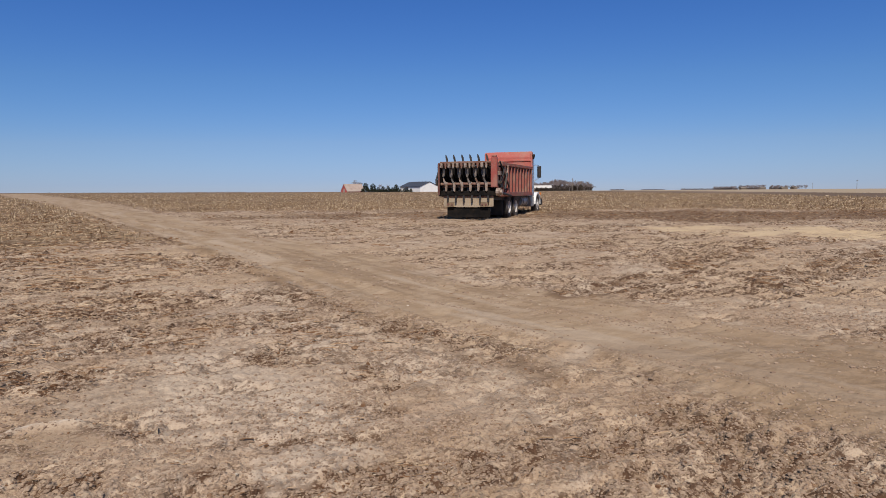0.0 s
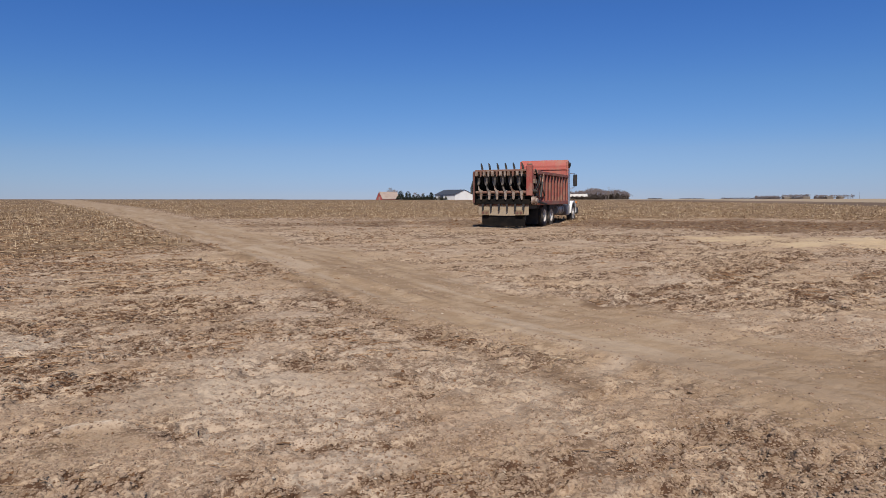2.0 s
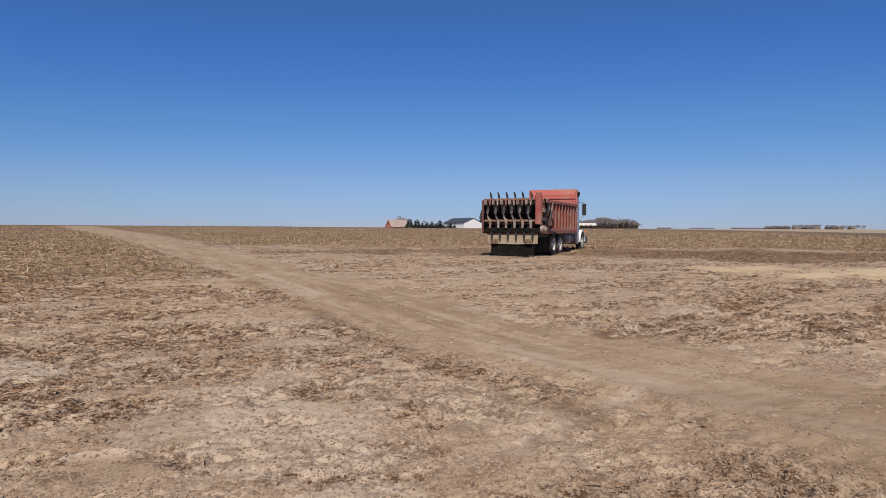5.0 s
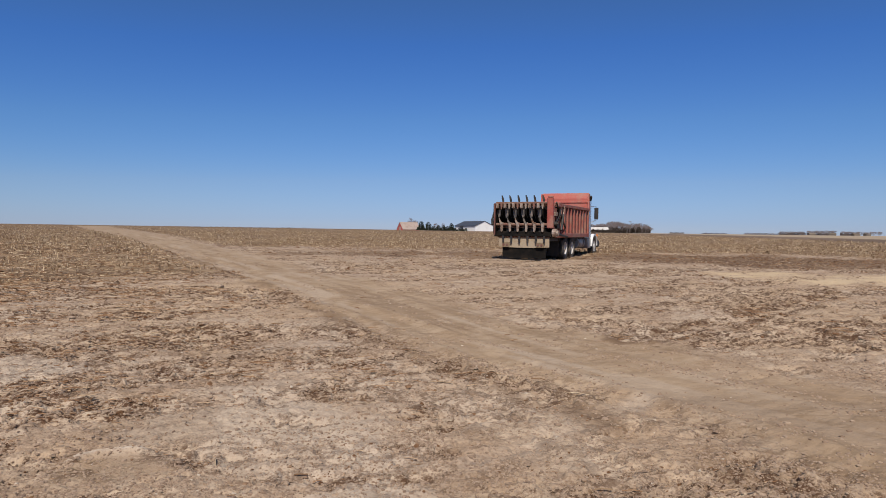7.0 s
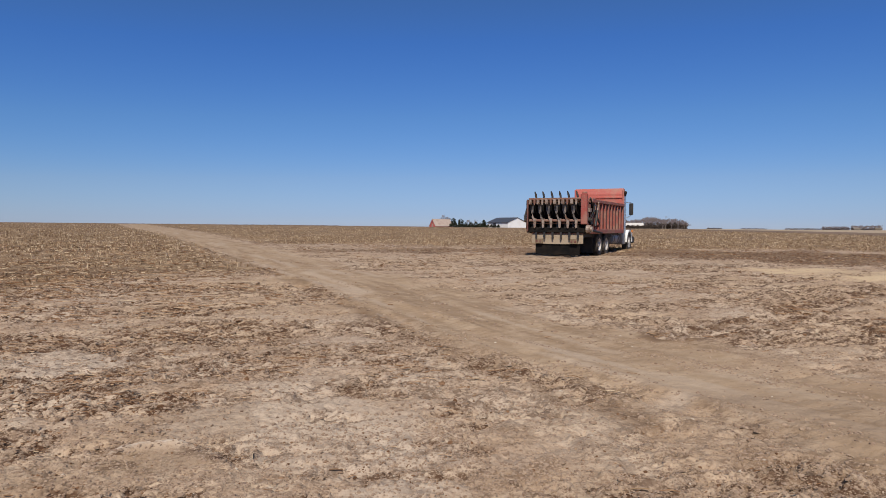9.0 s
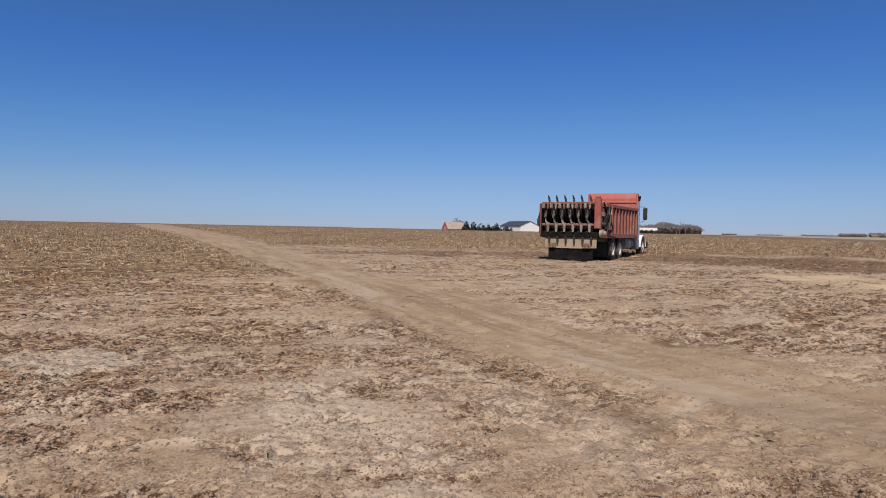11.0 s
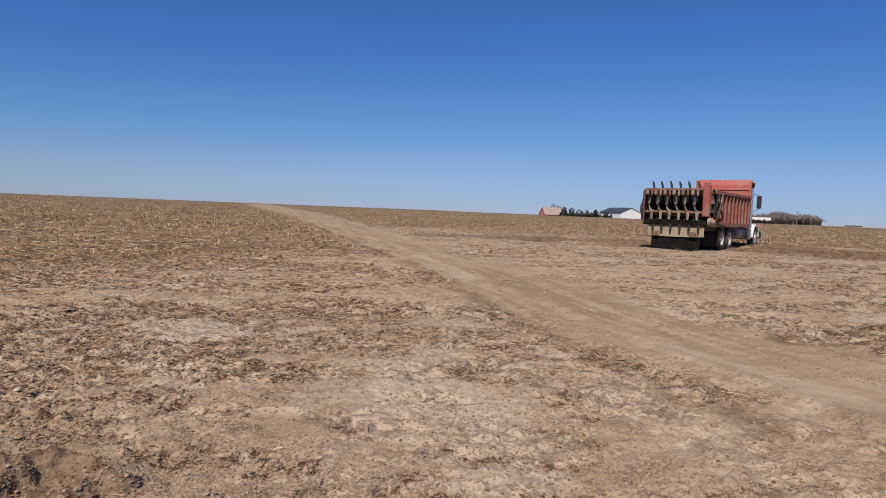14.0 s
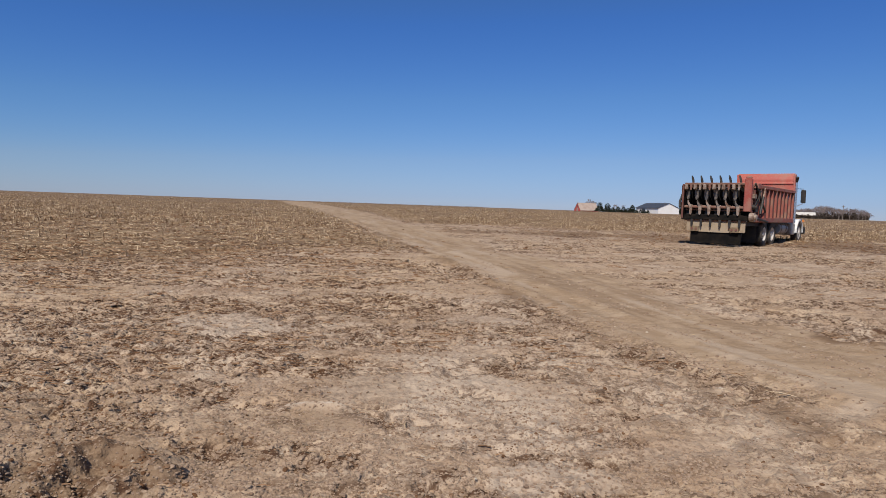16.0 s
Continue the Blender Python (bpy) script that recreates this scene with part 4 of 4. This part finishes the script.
# cab and bonnet
cab = part("cab", slab(B(), [(7.45, 1.0), (8.95, 1.0), (8.95, 1.95), (8.72, 2.78), (8.45, 2.93), (7.6, 2.95), (7.45, 2.85)], -1.03, 1.03, 0.05), M_WHITE, truck, "white painted truck cab")
for s in (-1, 1):
    door = part("door", slab(B(), [(7.78, 1.05), (8.82, 1.05), (8.82, 1.98), (8.62, 2.72), (7.78, 2.72)], s * 1.028, s * 1.045, 0.006), M_WHITE, cab)
    part("door_window", slab(B(), [(7.9, 1.98), (8.72, 1.98), (8.55, 2.62), (7.9, 2.62)], s * 1.044, s * 1.052), M_GLASS, cab)
    part("door_handle", block(B(), s * 1.045, s * 1.075, 7.85, 8.0, 1.72, 1.76, 0.006), M_CHROME, cab)
    mirror = part("mirror", block(B(), s * 1.36 - 0.11, s * 1.36 + 0.11, 8.62, 8.70, 1.98, 2.62, 0.03), M_BLACK, truck)
    part("mirror_arm", rod(B(), (s * 1.03, 8.6, 2.68), (s * 1.36, 8.66, 2.66), 0.018, 6), M_CHROME, mirror)
    part("mirror_arm", rod(B(), (s * 1.03, 8.7, 1.8), (s * 1.36, 8.66, 1.96), 0.018, 6), M_CHROME, mirror)
    part("step_box", block(B(), s * 0.85 - 0.27, s * 0.85 + 0.27, 7.75, 8.5, 0.42, 0.98, 0.04), M_ALU, truck)
    tank = part("fuel_tank", rod(B(), (s * 0.86, 5.6, 0.75), (s * 0.86, 7.0, 0.75), 0.29, 20), M_ALU, truck)
    for y in (5.9, 6.7):
        part("strap", rod(B(), (s * 0.86, y - 0.03, 0.75), (s * 0.86, y + 0.03, 0.75), 0.298, 20), M_BLACK, tank)
    fender = B()
    arc = [(9.2 + 0.68 * math.cos(a), 0.53 + 0.66 * math.sin(a)) for a in np.linspace(0.0, 3.14159, 11)]
    inner = [(9.2 + 0.60 * math.cos(a), 0.53 + 0.58 * math.sin(a)) for a in np.linspace(3.14159, 0.0, 11)]
    slab(fender, arc + inner, s * 0.80, s * 1.19)
    part("fender", fender, M_WHITE, truck)
    lampf = part("headlamp", block(B(), s * 0.93 - 0.14, s * 0.93 + 0.14, 10.02, 10.16, 1.02, 1.2, 0.02), M_CHROME, truck)
    part("turn_lamp", block(B(), s * 1.14 - 0.05, s * 1.14 + 0.05, 9.98, 10.1, 1.04, 1.16, 0.01), M_AMBER, lampf)
    part("visor_lamp", block(B(), s * 0.55 - 0.08, s * 0.55 + 0.08, 8.3, 8.45, 2.94, 3.0, 0.015), M_AMBER, cab)
part("windscreen", slab(B(), [(8.955, 2.02), (8.965, 2.02), (8.765, 2.70), (8.755, 2.70)], -0.9, 0.9), M_GLASS, cab)
part("rear_window", slab(B(), [(7.438, 2.1), (7.446, 2.1), (7.446, 2.6), (7.438, 2.6)], -0.5, 0.5), M_GLASS, cab)
hood = B()
front, back = [(-0.62, 0.95), (0.62, 0.95), (0.62, 1.62), (0.5, 1.72), (-0.5, 1.72), (-0.62, 1.62)], [(-0.98, 0.95), (0.98, 0.95), (0.98, 1.82), (0.82, 1.98), (-0.82, 1.98), (-0.98, 1.82)]
fr = [hood.verts.new((x, 10.25, z)) for x, z in front]
bk = [hood.verts.new((x, 8.95, z)) for x, z in back]
hood.faces.new(fr), hood.faces.new(list(reversed(bk)))
for i in range(6):
    hood.faces.new((fr[i], bk[i], bk[(i + 1) % 6], fr[(i + 1) % 6]))
part("bonnet", hood, M_WHITE, truck)
grille = part("grille", block(B(), -0.52, 0.52, 10.25, 10.30, 0.92, 1.66, 0.02), M_CHROME, truck)
for i in range(7):
    part("grille_bar", block(B(), -0.47, 0.47, 10.30, 10.325, 1.0 + i * 0.09, 1.035 + i * 0.09, 0.004), M_BLACK, grille)
part("bumper", block(B(), -1.18, 1.18, 10.22, 10.42, 0.45, 0.82, 0.05), M_BLACK, truck)
stack = part("exhaust_stack", rod(B(), (1.29, 7.36, 1.0), (1.29, 7.36, 2.95), 0.075, 12), M_CHROME, truck)
part("stack_tip", rod(B(), (1.29, 7.36, 2.95), (1.36, 7.24, 3.16), 0.08, 12), M_BLACK, stack)
part("air_filter", rod(B(), (-1.14, 8.98, 1.45), (-1.14, 8.98, 2.25), 0.17, 16), M_CHROME, truck)

# ---- the farmstead on the crest ----
def polar(bearing, far):
    return far * math.sin(radians(bearing)), far * math.cos(radians(bearing))


def on_land(bearing, far, turn=0.0, sink=0.05):
    x, y = polar(bearing, far)
    return pose(x, y, float(lie(np.array([x]), np.array([y]))[0]) - sink, 0, 0, turn)


M_BARN = paint("barn_red", (0.50, 0.085, 0.07), (0.42, 0.16, 0.13), 0.8, amount=0.5, grain=0.4)
M_SHINGLE = paint("weathered_roof", (0.40, 0.31, 0.25), (0.29, 0.21, 0.17), 0.9, amount=0.8, grain=0.5)
M_SIDING = paint("white_siding", (0.80, 0.78, 0.74), (0.66, 0.62, 0.56), 0.6, amount=0.4, grain=0.3)
M_ROOF = paint("dark_metal_roof", (0.05, 0.055, 0.065), (0.09, 0.09, 0.095), 0.5, amount=0.5, grain=0.4)
M_TIN = paint("galvanised_tin", (0.52, 0.54, 0.57), (0.36, 0.37, 0.39), 0.36, metal=0.85, amount=0.6, grain=0.5)
M_PALE_ROOF = paint("pale_tin_roof", (0.62, 0.58, 0.52), (0.45, 0.38, 0.31), 0.6, amount=0.6, grain=0.4)
M_BARK = paint("grey_bark", (0.19, 0.155, 0.14), (0.11, 0.088, 0.078), 0.95, amount=0.8, grain=1.0)
# twig colour lightened and greyed to carry the haze of distance
M_TWIG = paint("hazed_bare_twigs", (0.21, 0.17, 0.16), (0.14, 0.11, 0.105), 0.95, amount=0.7, grain=0.6)
M_WOOD = paint("weathered_wood", (0.20, 0.165, 0.13), (0.12, 0.09, 0.07), 0.9, amount=0.8, grain=2.0)


def needles(name, light, deep):
    m = Mat(name, 0.9)
    m.set("Base Color", m.mix(m.island(), deep, light))
    m.b.inputs["Specular IOR Level"].default_value = 0.15
    return m.m


M_NEEDLE = needles("evergreen_needles", (0.034, 0.038, 0.022), (0.010, 0.013, 0.009))
M_BRUSH = needles("dark_brush", (0.10, 0.078, 0.060), (0.045, 0.034, 0.029))


def gable_house(name, label, m, long, wide, eave, ridge, wall, roof, over=0.4, doors=()):
    """A gabled building with its ridge along x."""
    h = thing(name, label, "building", m)
    body = B()
    slab(body, [(-wide / 2, 0), (wide / 2, 0), (wide / 2, eave), (0, ridge - 0.1), (-wide / 2, eave)], -long / 2, long / 2)
    walls = part("wall", body, wall, h)
    for s in (-1, 1):
        k = (ridge - eave) / (wide / 2)
        y1, z1 = s * (wide / 2 + over), eave - over * k
        part("roof", slab(B(), [(0, ridge), (y1, z1), (y1, z1 + 0.16), (0, ridge + 0.16)], -long / 2 - over, long / 2 + over), roof, h)
        part("gutter", block(B(), -long / 2 - over, long / 2 + over, y1 - 0.08, y1 + 0.08, z1 - 0.12, z1 + 0.02, 0.02), roof, h)
    for x, y, w, t, z in doors:
        part("door" if z < 0.3 else "window", block(B(), x - (w / 2 if abs(y) > 0.1 else 0.06), x + (w / 2 if abs(y) > 0.1 else 0.06),
                                                     y - (0.06 if abs(y) > 0.1 else w / 2), y + (0.06 if abs(y) > 0.1 else w / 2), z, z + t, 0.02), M_ROOF if z > 0.3 else roof, h)
    return h


barn = gable_house("barn", "old red barn with a weathered grey roof", on_land(-7.98, 470, 36), 14.0, 9.5, 0.95, 5.9, M_BARN, M_SHINGLE, 0.3,
                   [(-7.0, 0, 2.4, 2.4, 0.0), (-7.0, 0, 0.9, 0.9, 3.3)])
shed = gable_house("machine_shed", "long white metal machine shed with a dark roof", on_land(-2.12, 430, -55), 25.0, 14.5, 3.6, 6.6, M_SIDING, M_ROOF, 0.4,
                   [(-4.0, -7.25, 4.0, 3.0, 0.0)])
for i in range(5):
    part("roof_vent", rod(rod(B(), (-8 + i * 4, 0, 6.4), (-8 + i * 4, 0, 6.95), 0.22, 10), (-8 + i * 4, 0, 6.95), (-8 + i * 4, 0, 7.1), 0.34, 10), M_TIN, shed)
low = gable_house("low_shed", "low open shed with a pale tin roof", on_land(8.6, 445, -6), 14.0, 7.0, 2.2, 3.7, M_WOOD, M_PALE_ROOF, 0.5)
gable_house("small_barn", "small faded red shed among the trees", on_land(5.0, 455, 8), 7.0, 4.0, 1.7, 2.6, M_BARN, M_SHINGLE, 0.2)
gable_house("grey_shed", "small weathered grey shed among the trees", on_land(4.35, 470, -15), 4.6, 4.0, 2.2, 3.4, M_SHINGLE, M_SHINGLE, 0.2)
gable_house("outbuilding", "low faded red outbuilding beside bare trees", on_land(3.8, 465, 5), 5.0, 3.6, 1.4, 2.2, M_BARN, M_SHINGLE, 0.2)


def grain_bin(m):
    h = thing("grain_bin", "round galvanised steel grain bin with a conical roof", "grain bin", m, "grain bins by the yard")
    r, eave = 4.1, 6.3
    wall = B()
    rows = []
    for k in range(15):
        z = eave * k / 14
        for dz, dr in ((0.0, 0.0), (eave / 28, 0.045)):
            if z + dz <= eave:
                rows.append([wall.verts.new(((r + dr) * math.cos(6.28319 * i / 40), (r + dr) * math.sin(6.28319 * i / 40), z + dz)) for i in range(40)])
    for a, b in zip(rows, rows[1:]):
        for i in range(40):
            wall.faces.new((a[i], a[(i + 1) % 40], b[(i + 1) % 40], b[i]))
    part("shell", wall, M_TIN, h, smooth=True)
    roof = rod(B(), (0, 0, eave), (0, 0, 8.35), r + 0.15, 40, 0.45)
    top = part("roof", roof, M_TIN, h)
    part("cap", rod(B(), (0, 0, 8.3), (0, 0, 8.6), 0.5, 16, 0.3), M_TIN, top)
    for k in range(20):
        a = 6.28319 * k / 20
        part("roof_rib", rod(B(), ((r + 0.1) * math.cos(a), (r + 0.1) * math.sin(a), eave + 0.06), (0.5 * math.cos(a), 0.5 * math.sin(a), 8.36), 0.05, 4), M_TIN, top)
    door = part("hatch", block(B(), -0.45, 0.45, -r - 0.09, -r + 0.1, 0.5, 1.8, 0.03), M_TIN, h)
    ladder = B()
    for s in (-0.2, 0.2):
        rod(ladder, (r * 0.5 + s, -r * 0.9, 0.3), (r * 0.5 + s, -r * 0.9, eave + 0.2), 0.03, 5)
    part("ladder", ladder, M_TIN, h)
    return h


bin_a = grain_bin(on_land(6.05, 428, 0))
copy_thing(bin_a, on_land(7.15, 432, 25))


def bare_tree(m, seed, tall, spread=1.0, twigs=1.0, name="bare_tree", label="leafless grey tree with a fine crown of twigs", group="bare trees of the farmstead"):
    r = random.Random(seed)
    tree = thing(name, label, "tree", m, group)
    trunk, crown = B(), B()

    def grow(bm, at, way, long, thick, depth):
        to = at + way * long
        rod(bm, at, to, thick, 5 if depth < 2 else 3, thick * 0.62)
        if depth == 6:
            return
        for i in range(3 if depth < 2 else (3 if r.random() < 0.6 * twigs else 2)):
            turn = Vector((r.gauss(0, 1), r.gauss(0, 1), r.gauss(0.25, 0.5))).normalized()
            new_way = (way * 0.9 + turn * (0.75 + 0.1 * depth) * spread).normalized()
            start = at.lerp(to, r.uniform(0.3 if depth == 0 else 0.5, 1.0))
            grow(crown if depth >= 1 else trunk, start, new_way, long * r.uniform(0.6, 0.85), max(thick * 0.58, 0.034), depth + 1)

    grow(trunk, Vector((0, 0, -0.2)), Vector((r.uniform(-0.06, 0.06), 0.03, 1)).normalized(), tall * 0.37, tall * 0.026, 0)
    part("trunk", trunk, M_BARK, tree)
    part("crown", crown, M_TWIG, tree)
    return tree


def evergreen(m, seed, tall, wide, name="evergreen_tree", label="dark green conical evergreen tree", group="windbreak evergreens"):
    r = random.Random(seed)
    tree = thing(name, label, "tree", m, group)
    part("trunk", rod(B(), (0, 0, -0.2), (0, 0, tall * 0.85), tall * 0.022, 6, 0.02), M_BARK, tree)
    verts, faces = [], []
    for i in range(900):
        h = r.random() ** 1.15
        reach = wide * 0.5 * (1 - h) ** 0.42 * r.uniform(0.45, 1.08) * (1 + 0.18 * math.sin(7 * h + seed))
        a = r.uniform(0, 6.28319)
        z = tall * (0.06 + 0.94 * h)
        c = Vector((reach * math.cos(a), reach * math.sin(a), z))
        size = r.uniform(0.06, 0.13) * tall * (1.1 - 0.7 * h)
        out = Vector((math.cos(a), math.sin(a), r.uniform(-0.5, 0.3)))
        across = Vector((-math.sin(a), math.cos(a), r.uniform(-0.3, 0.3)))
        k = len(verts)
        verts += [c - across * size * 0.5 - out * size * 0.4, c + across * size * 0.5 - out * size * 0.4, c + out * size * 0.8, c + Vector((0, 0, size * 0.5))]
        faces += [(k, k + 1, k + 2), (k, k + 2, k + 3), (k + 1, k + 3, k + 2)]
    me = bpy.data.meshes.new("crown")
    me.from_pydata([v[:] for v in verts], [], faces)
    me.materials.append(M_NEEDLE)
    crown = new("crown", me)
    crown.parent = tree
    return tree


def bush_row(name, label, bearings, far, tall, n, seed, mat):
    """A ragged low hedge, one thing of tangled clumps."""
    r = random.Random(seed)
    verts, faces = [], []
    for i in range(n):
        b = r.uniform(*bearings)
        x, y = polar(b, far + r.uniform(-2, 2))
        g = float(lie(np.array([x]), np.array([y]))[0])
        top = tall * (0.7 + 0.3 * math.sin(b * 9 + seed) * math.sin(b * 23)) * r.random()
        s = r.uniform(0.25, 0.6) * (0.6 + 0.25 * tall)
        c = Vector((x, y, g + top))
        k = len(verts)
        for _ in range(4):
            verts.append((c + Vector((r.gauss(0, 1), r.gauss(0, 1), r.gauss(0, 0.8))) * s * 0.6)[:])
        faces += [(k, k + 1, k + 2), (k, k + 2, k + 3), (k + 1, k + 3, k + 2)]
    me = bpy.data.meshes.new(name)
    me.from_pydata(verts, [], faces)
    me.materials.append(mat)
    return tagged(new(name, me), label, "hedge", kind="stuff")


# bare trees: three grown, the rest copies
GROWN = [bare_tree(on_land(-7.75, 485), 3, 10.5), bare_tree(on_land(5.03, 440), 8, 9.6, 0.8), bare_tree(on_land(9.9, 490), 15, 10.0)]
rt = random.Random(4)
WOOD_TOP = ((7.8, 7.5), (8.6, 8.4), (9.4, 9.6), (10.3, 11.6), (11.0, 10.0), (12.2, 9.0), (12.7, 8.0), (13.1, 5.6))   # bearing and height of the crowns
for i in range(48):
    b = 7.9 + 5.15 * (i + rt.random()) / 48
    top = float(np.interp(b, [p for p, _ in WOOD_TOP], [q for _, q in WOOD_TOP]))
    tree = copy_thing(GROWN[1 + i % 2], on_land(b, 475 + rt.uniform(-18, 30), rt.uniform(0, 360)))
    tree.scale = [top / 11.0 * rt.uniform(0.78, 1.02)] * 3
for b, far, k in ((-7.4, 490, 0.9), (3.0, 480, 0.42), (3.3, 484, 0.40), (2.7, 482, 0.38), (4.2, 485, 0.45), (4.7, 480, 0.42), (-5.0, 480, 0.6), (-5.6, 478, 0.66)):
    tree = copy_thing(GROWN[rt.randrange(3)], on_land(b, far, rt.uniform(0, 360)))
    tree.scale = [k] * 3

# windbreak of evergreens
for i, (b, tall, wide) in enumerate(((-6.85, 6.2, 5.6), (-6.2, 5.8, 5.4), (-4.15, 5.2, 4.2), (0.06, 5.8, 5.0), (0.69, 5.3, 4.8), (-0.25, 4.6, 4.0))):
    evergreen(on_land(b, 436), 20 + i, tall, wide)
small = evergreen(on_land(-5.3, 430), 31, 3.8, 4.2)
for b, k in ((-5.75, 0.9), (-4.85, 1.0), (-4.5, 0.85), (-3.8, 0.6), (-3.45, 0.62), (-3.15, 0.55), (-2.85, 0.6), (-2.5, 0.62), (-2.2, 0.55), (1.1, 0.62), (1.4, 0.7), (1.75, 0.55), (2.05, 0.6), (2.35, 0.62), (-1.95, 0.5)):
    tree = copy_thing(small, on_land(b, 424, 40 * b))
    tree.scale = [k] * 3
bush_row("hedge", "dark tangled hedge below the bare wood", (8.15, 10.9), 425, 2.2, 2200, 2, M_BRUSH)
bush_row("undergrowth", "brown undergrowth at the foot of the wood", (8.4, 13.0), 482, 4.6, 5200, 6, M_BRUSH)
bush_row("brush", "low brush between the sheds", (-6.6, 3.3), 445, 1.8, 2200, 9, M_BRUSH)


def utility_pole(bearing, far, tall):
    h = thing("utility_pole", "weathered wooden utility pole with a crossarm", "utility pole", on_land(bearing, far, bearing * 3), "utility poles")
    part("pole", rod(B(), (0, 0, -0.3), (0, 0, tall), 0.17, 10, 0.11), M_WOOD, h)
    arm = part("crossarm", block(B(), -1.1, 1.1, -0.06, 0.06, tall - 0.75, tall - 0.6, 0.015), M_WOOD, h)
    for x in (-1.0, -0.4, 0.4, 1.0):
        part("insulator", rod(B(), (x, 0, tall - 0.6), (x, 0, tall - 0.38), 0.05, 8), M_TIN, arm)
    return h


utility_pole(11.37, 430, 8.2)
utility_pole(32.74, 640, 7.6)
utility_pole(29.85, 1050, 8.6)

# the farm on the far side of the fields
for near, far, n, k in ((22.9, 24.5, 20, 0.72), (24.7, 26.6, 26, 0.9), (26.95, 27.75, 12, 0.8), (27.9, 29.5, 18, 0.78)):
    for i in range(n):
        tree = copy_thing(GROWN[i % 3], on_land(near + (far - near) * (i + rt.random()) / n, 1250 + rt.uniform(-30, 30), rt.uniform(0, 360)))
        tree.scale = [k * rt.uniform(0.9, 1.15), k, k * rt.uniform(0.85, 1.05)]
for b, turn, long in ((25.0, 10, 16), (26.4, -20, 14), (27.9, 5, 15), (28.6, 15, 12)):
    gable_house("farm_shed", "small weathered shed at a distant farm", on_land(b, 1235, turn), long * 0.7, 7, 2.4, 4.4, M_WOOD, M_WOOD, 0.3)
# paler, greyer brush: distance haze painted into the base colour
M_FAR = needles("hazed_brush", (0.20, 0.165, 0.16), (0.12, 0.095, 0.095))
for near, far in ((22.8, 24.6), (24.7, 26.5), (26.9, 27.8)):
    bush_row("far_hedge", "grey-brown thicket at a distant farm", (near, far), 1262, 5.0, 1500, 12, M_FAR)
for near, far, tall in ((14.6, 15.7, 5.0), (17.1, 19.0, 4.5), (20.3, 23.0, 6.0)):
    bush_row("far_wood", "distant low line of bare woods", (near, far), 2300, tall, 1500, 17, M_FAR)
bush_row("far_wood", "distant low line of bare woods", (-33.0, -17.0), 1900, 3.6, 4000, 18, M_FAR)
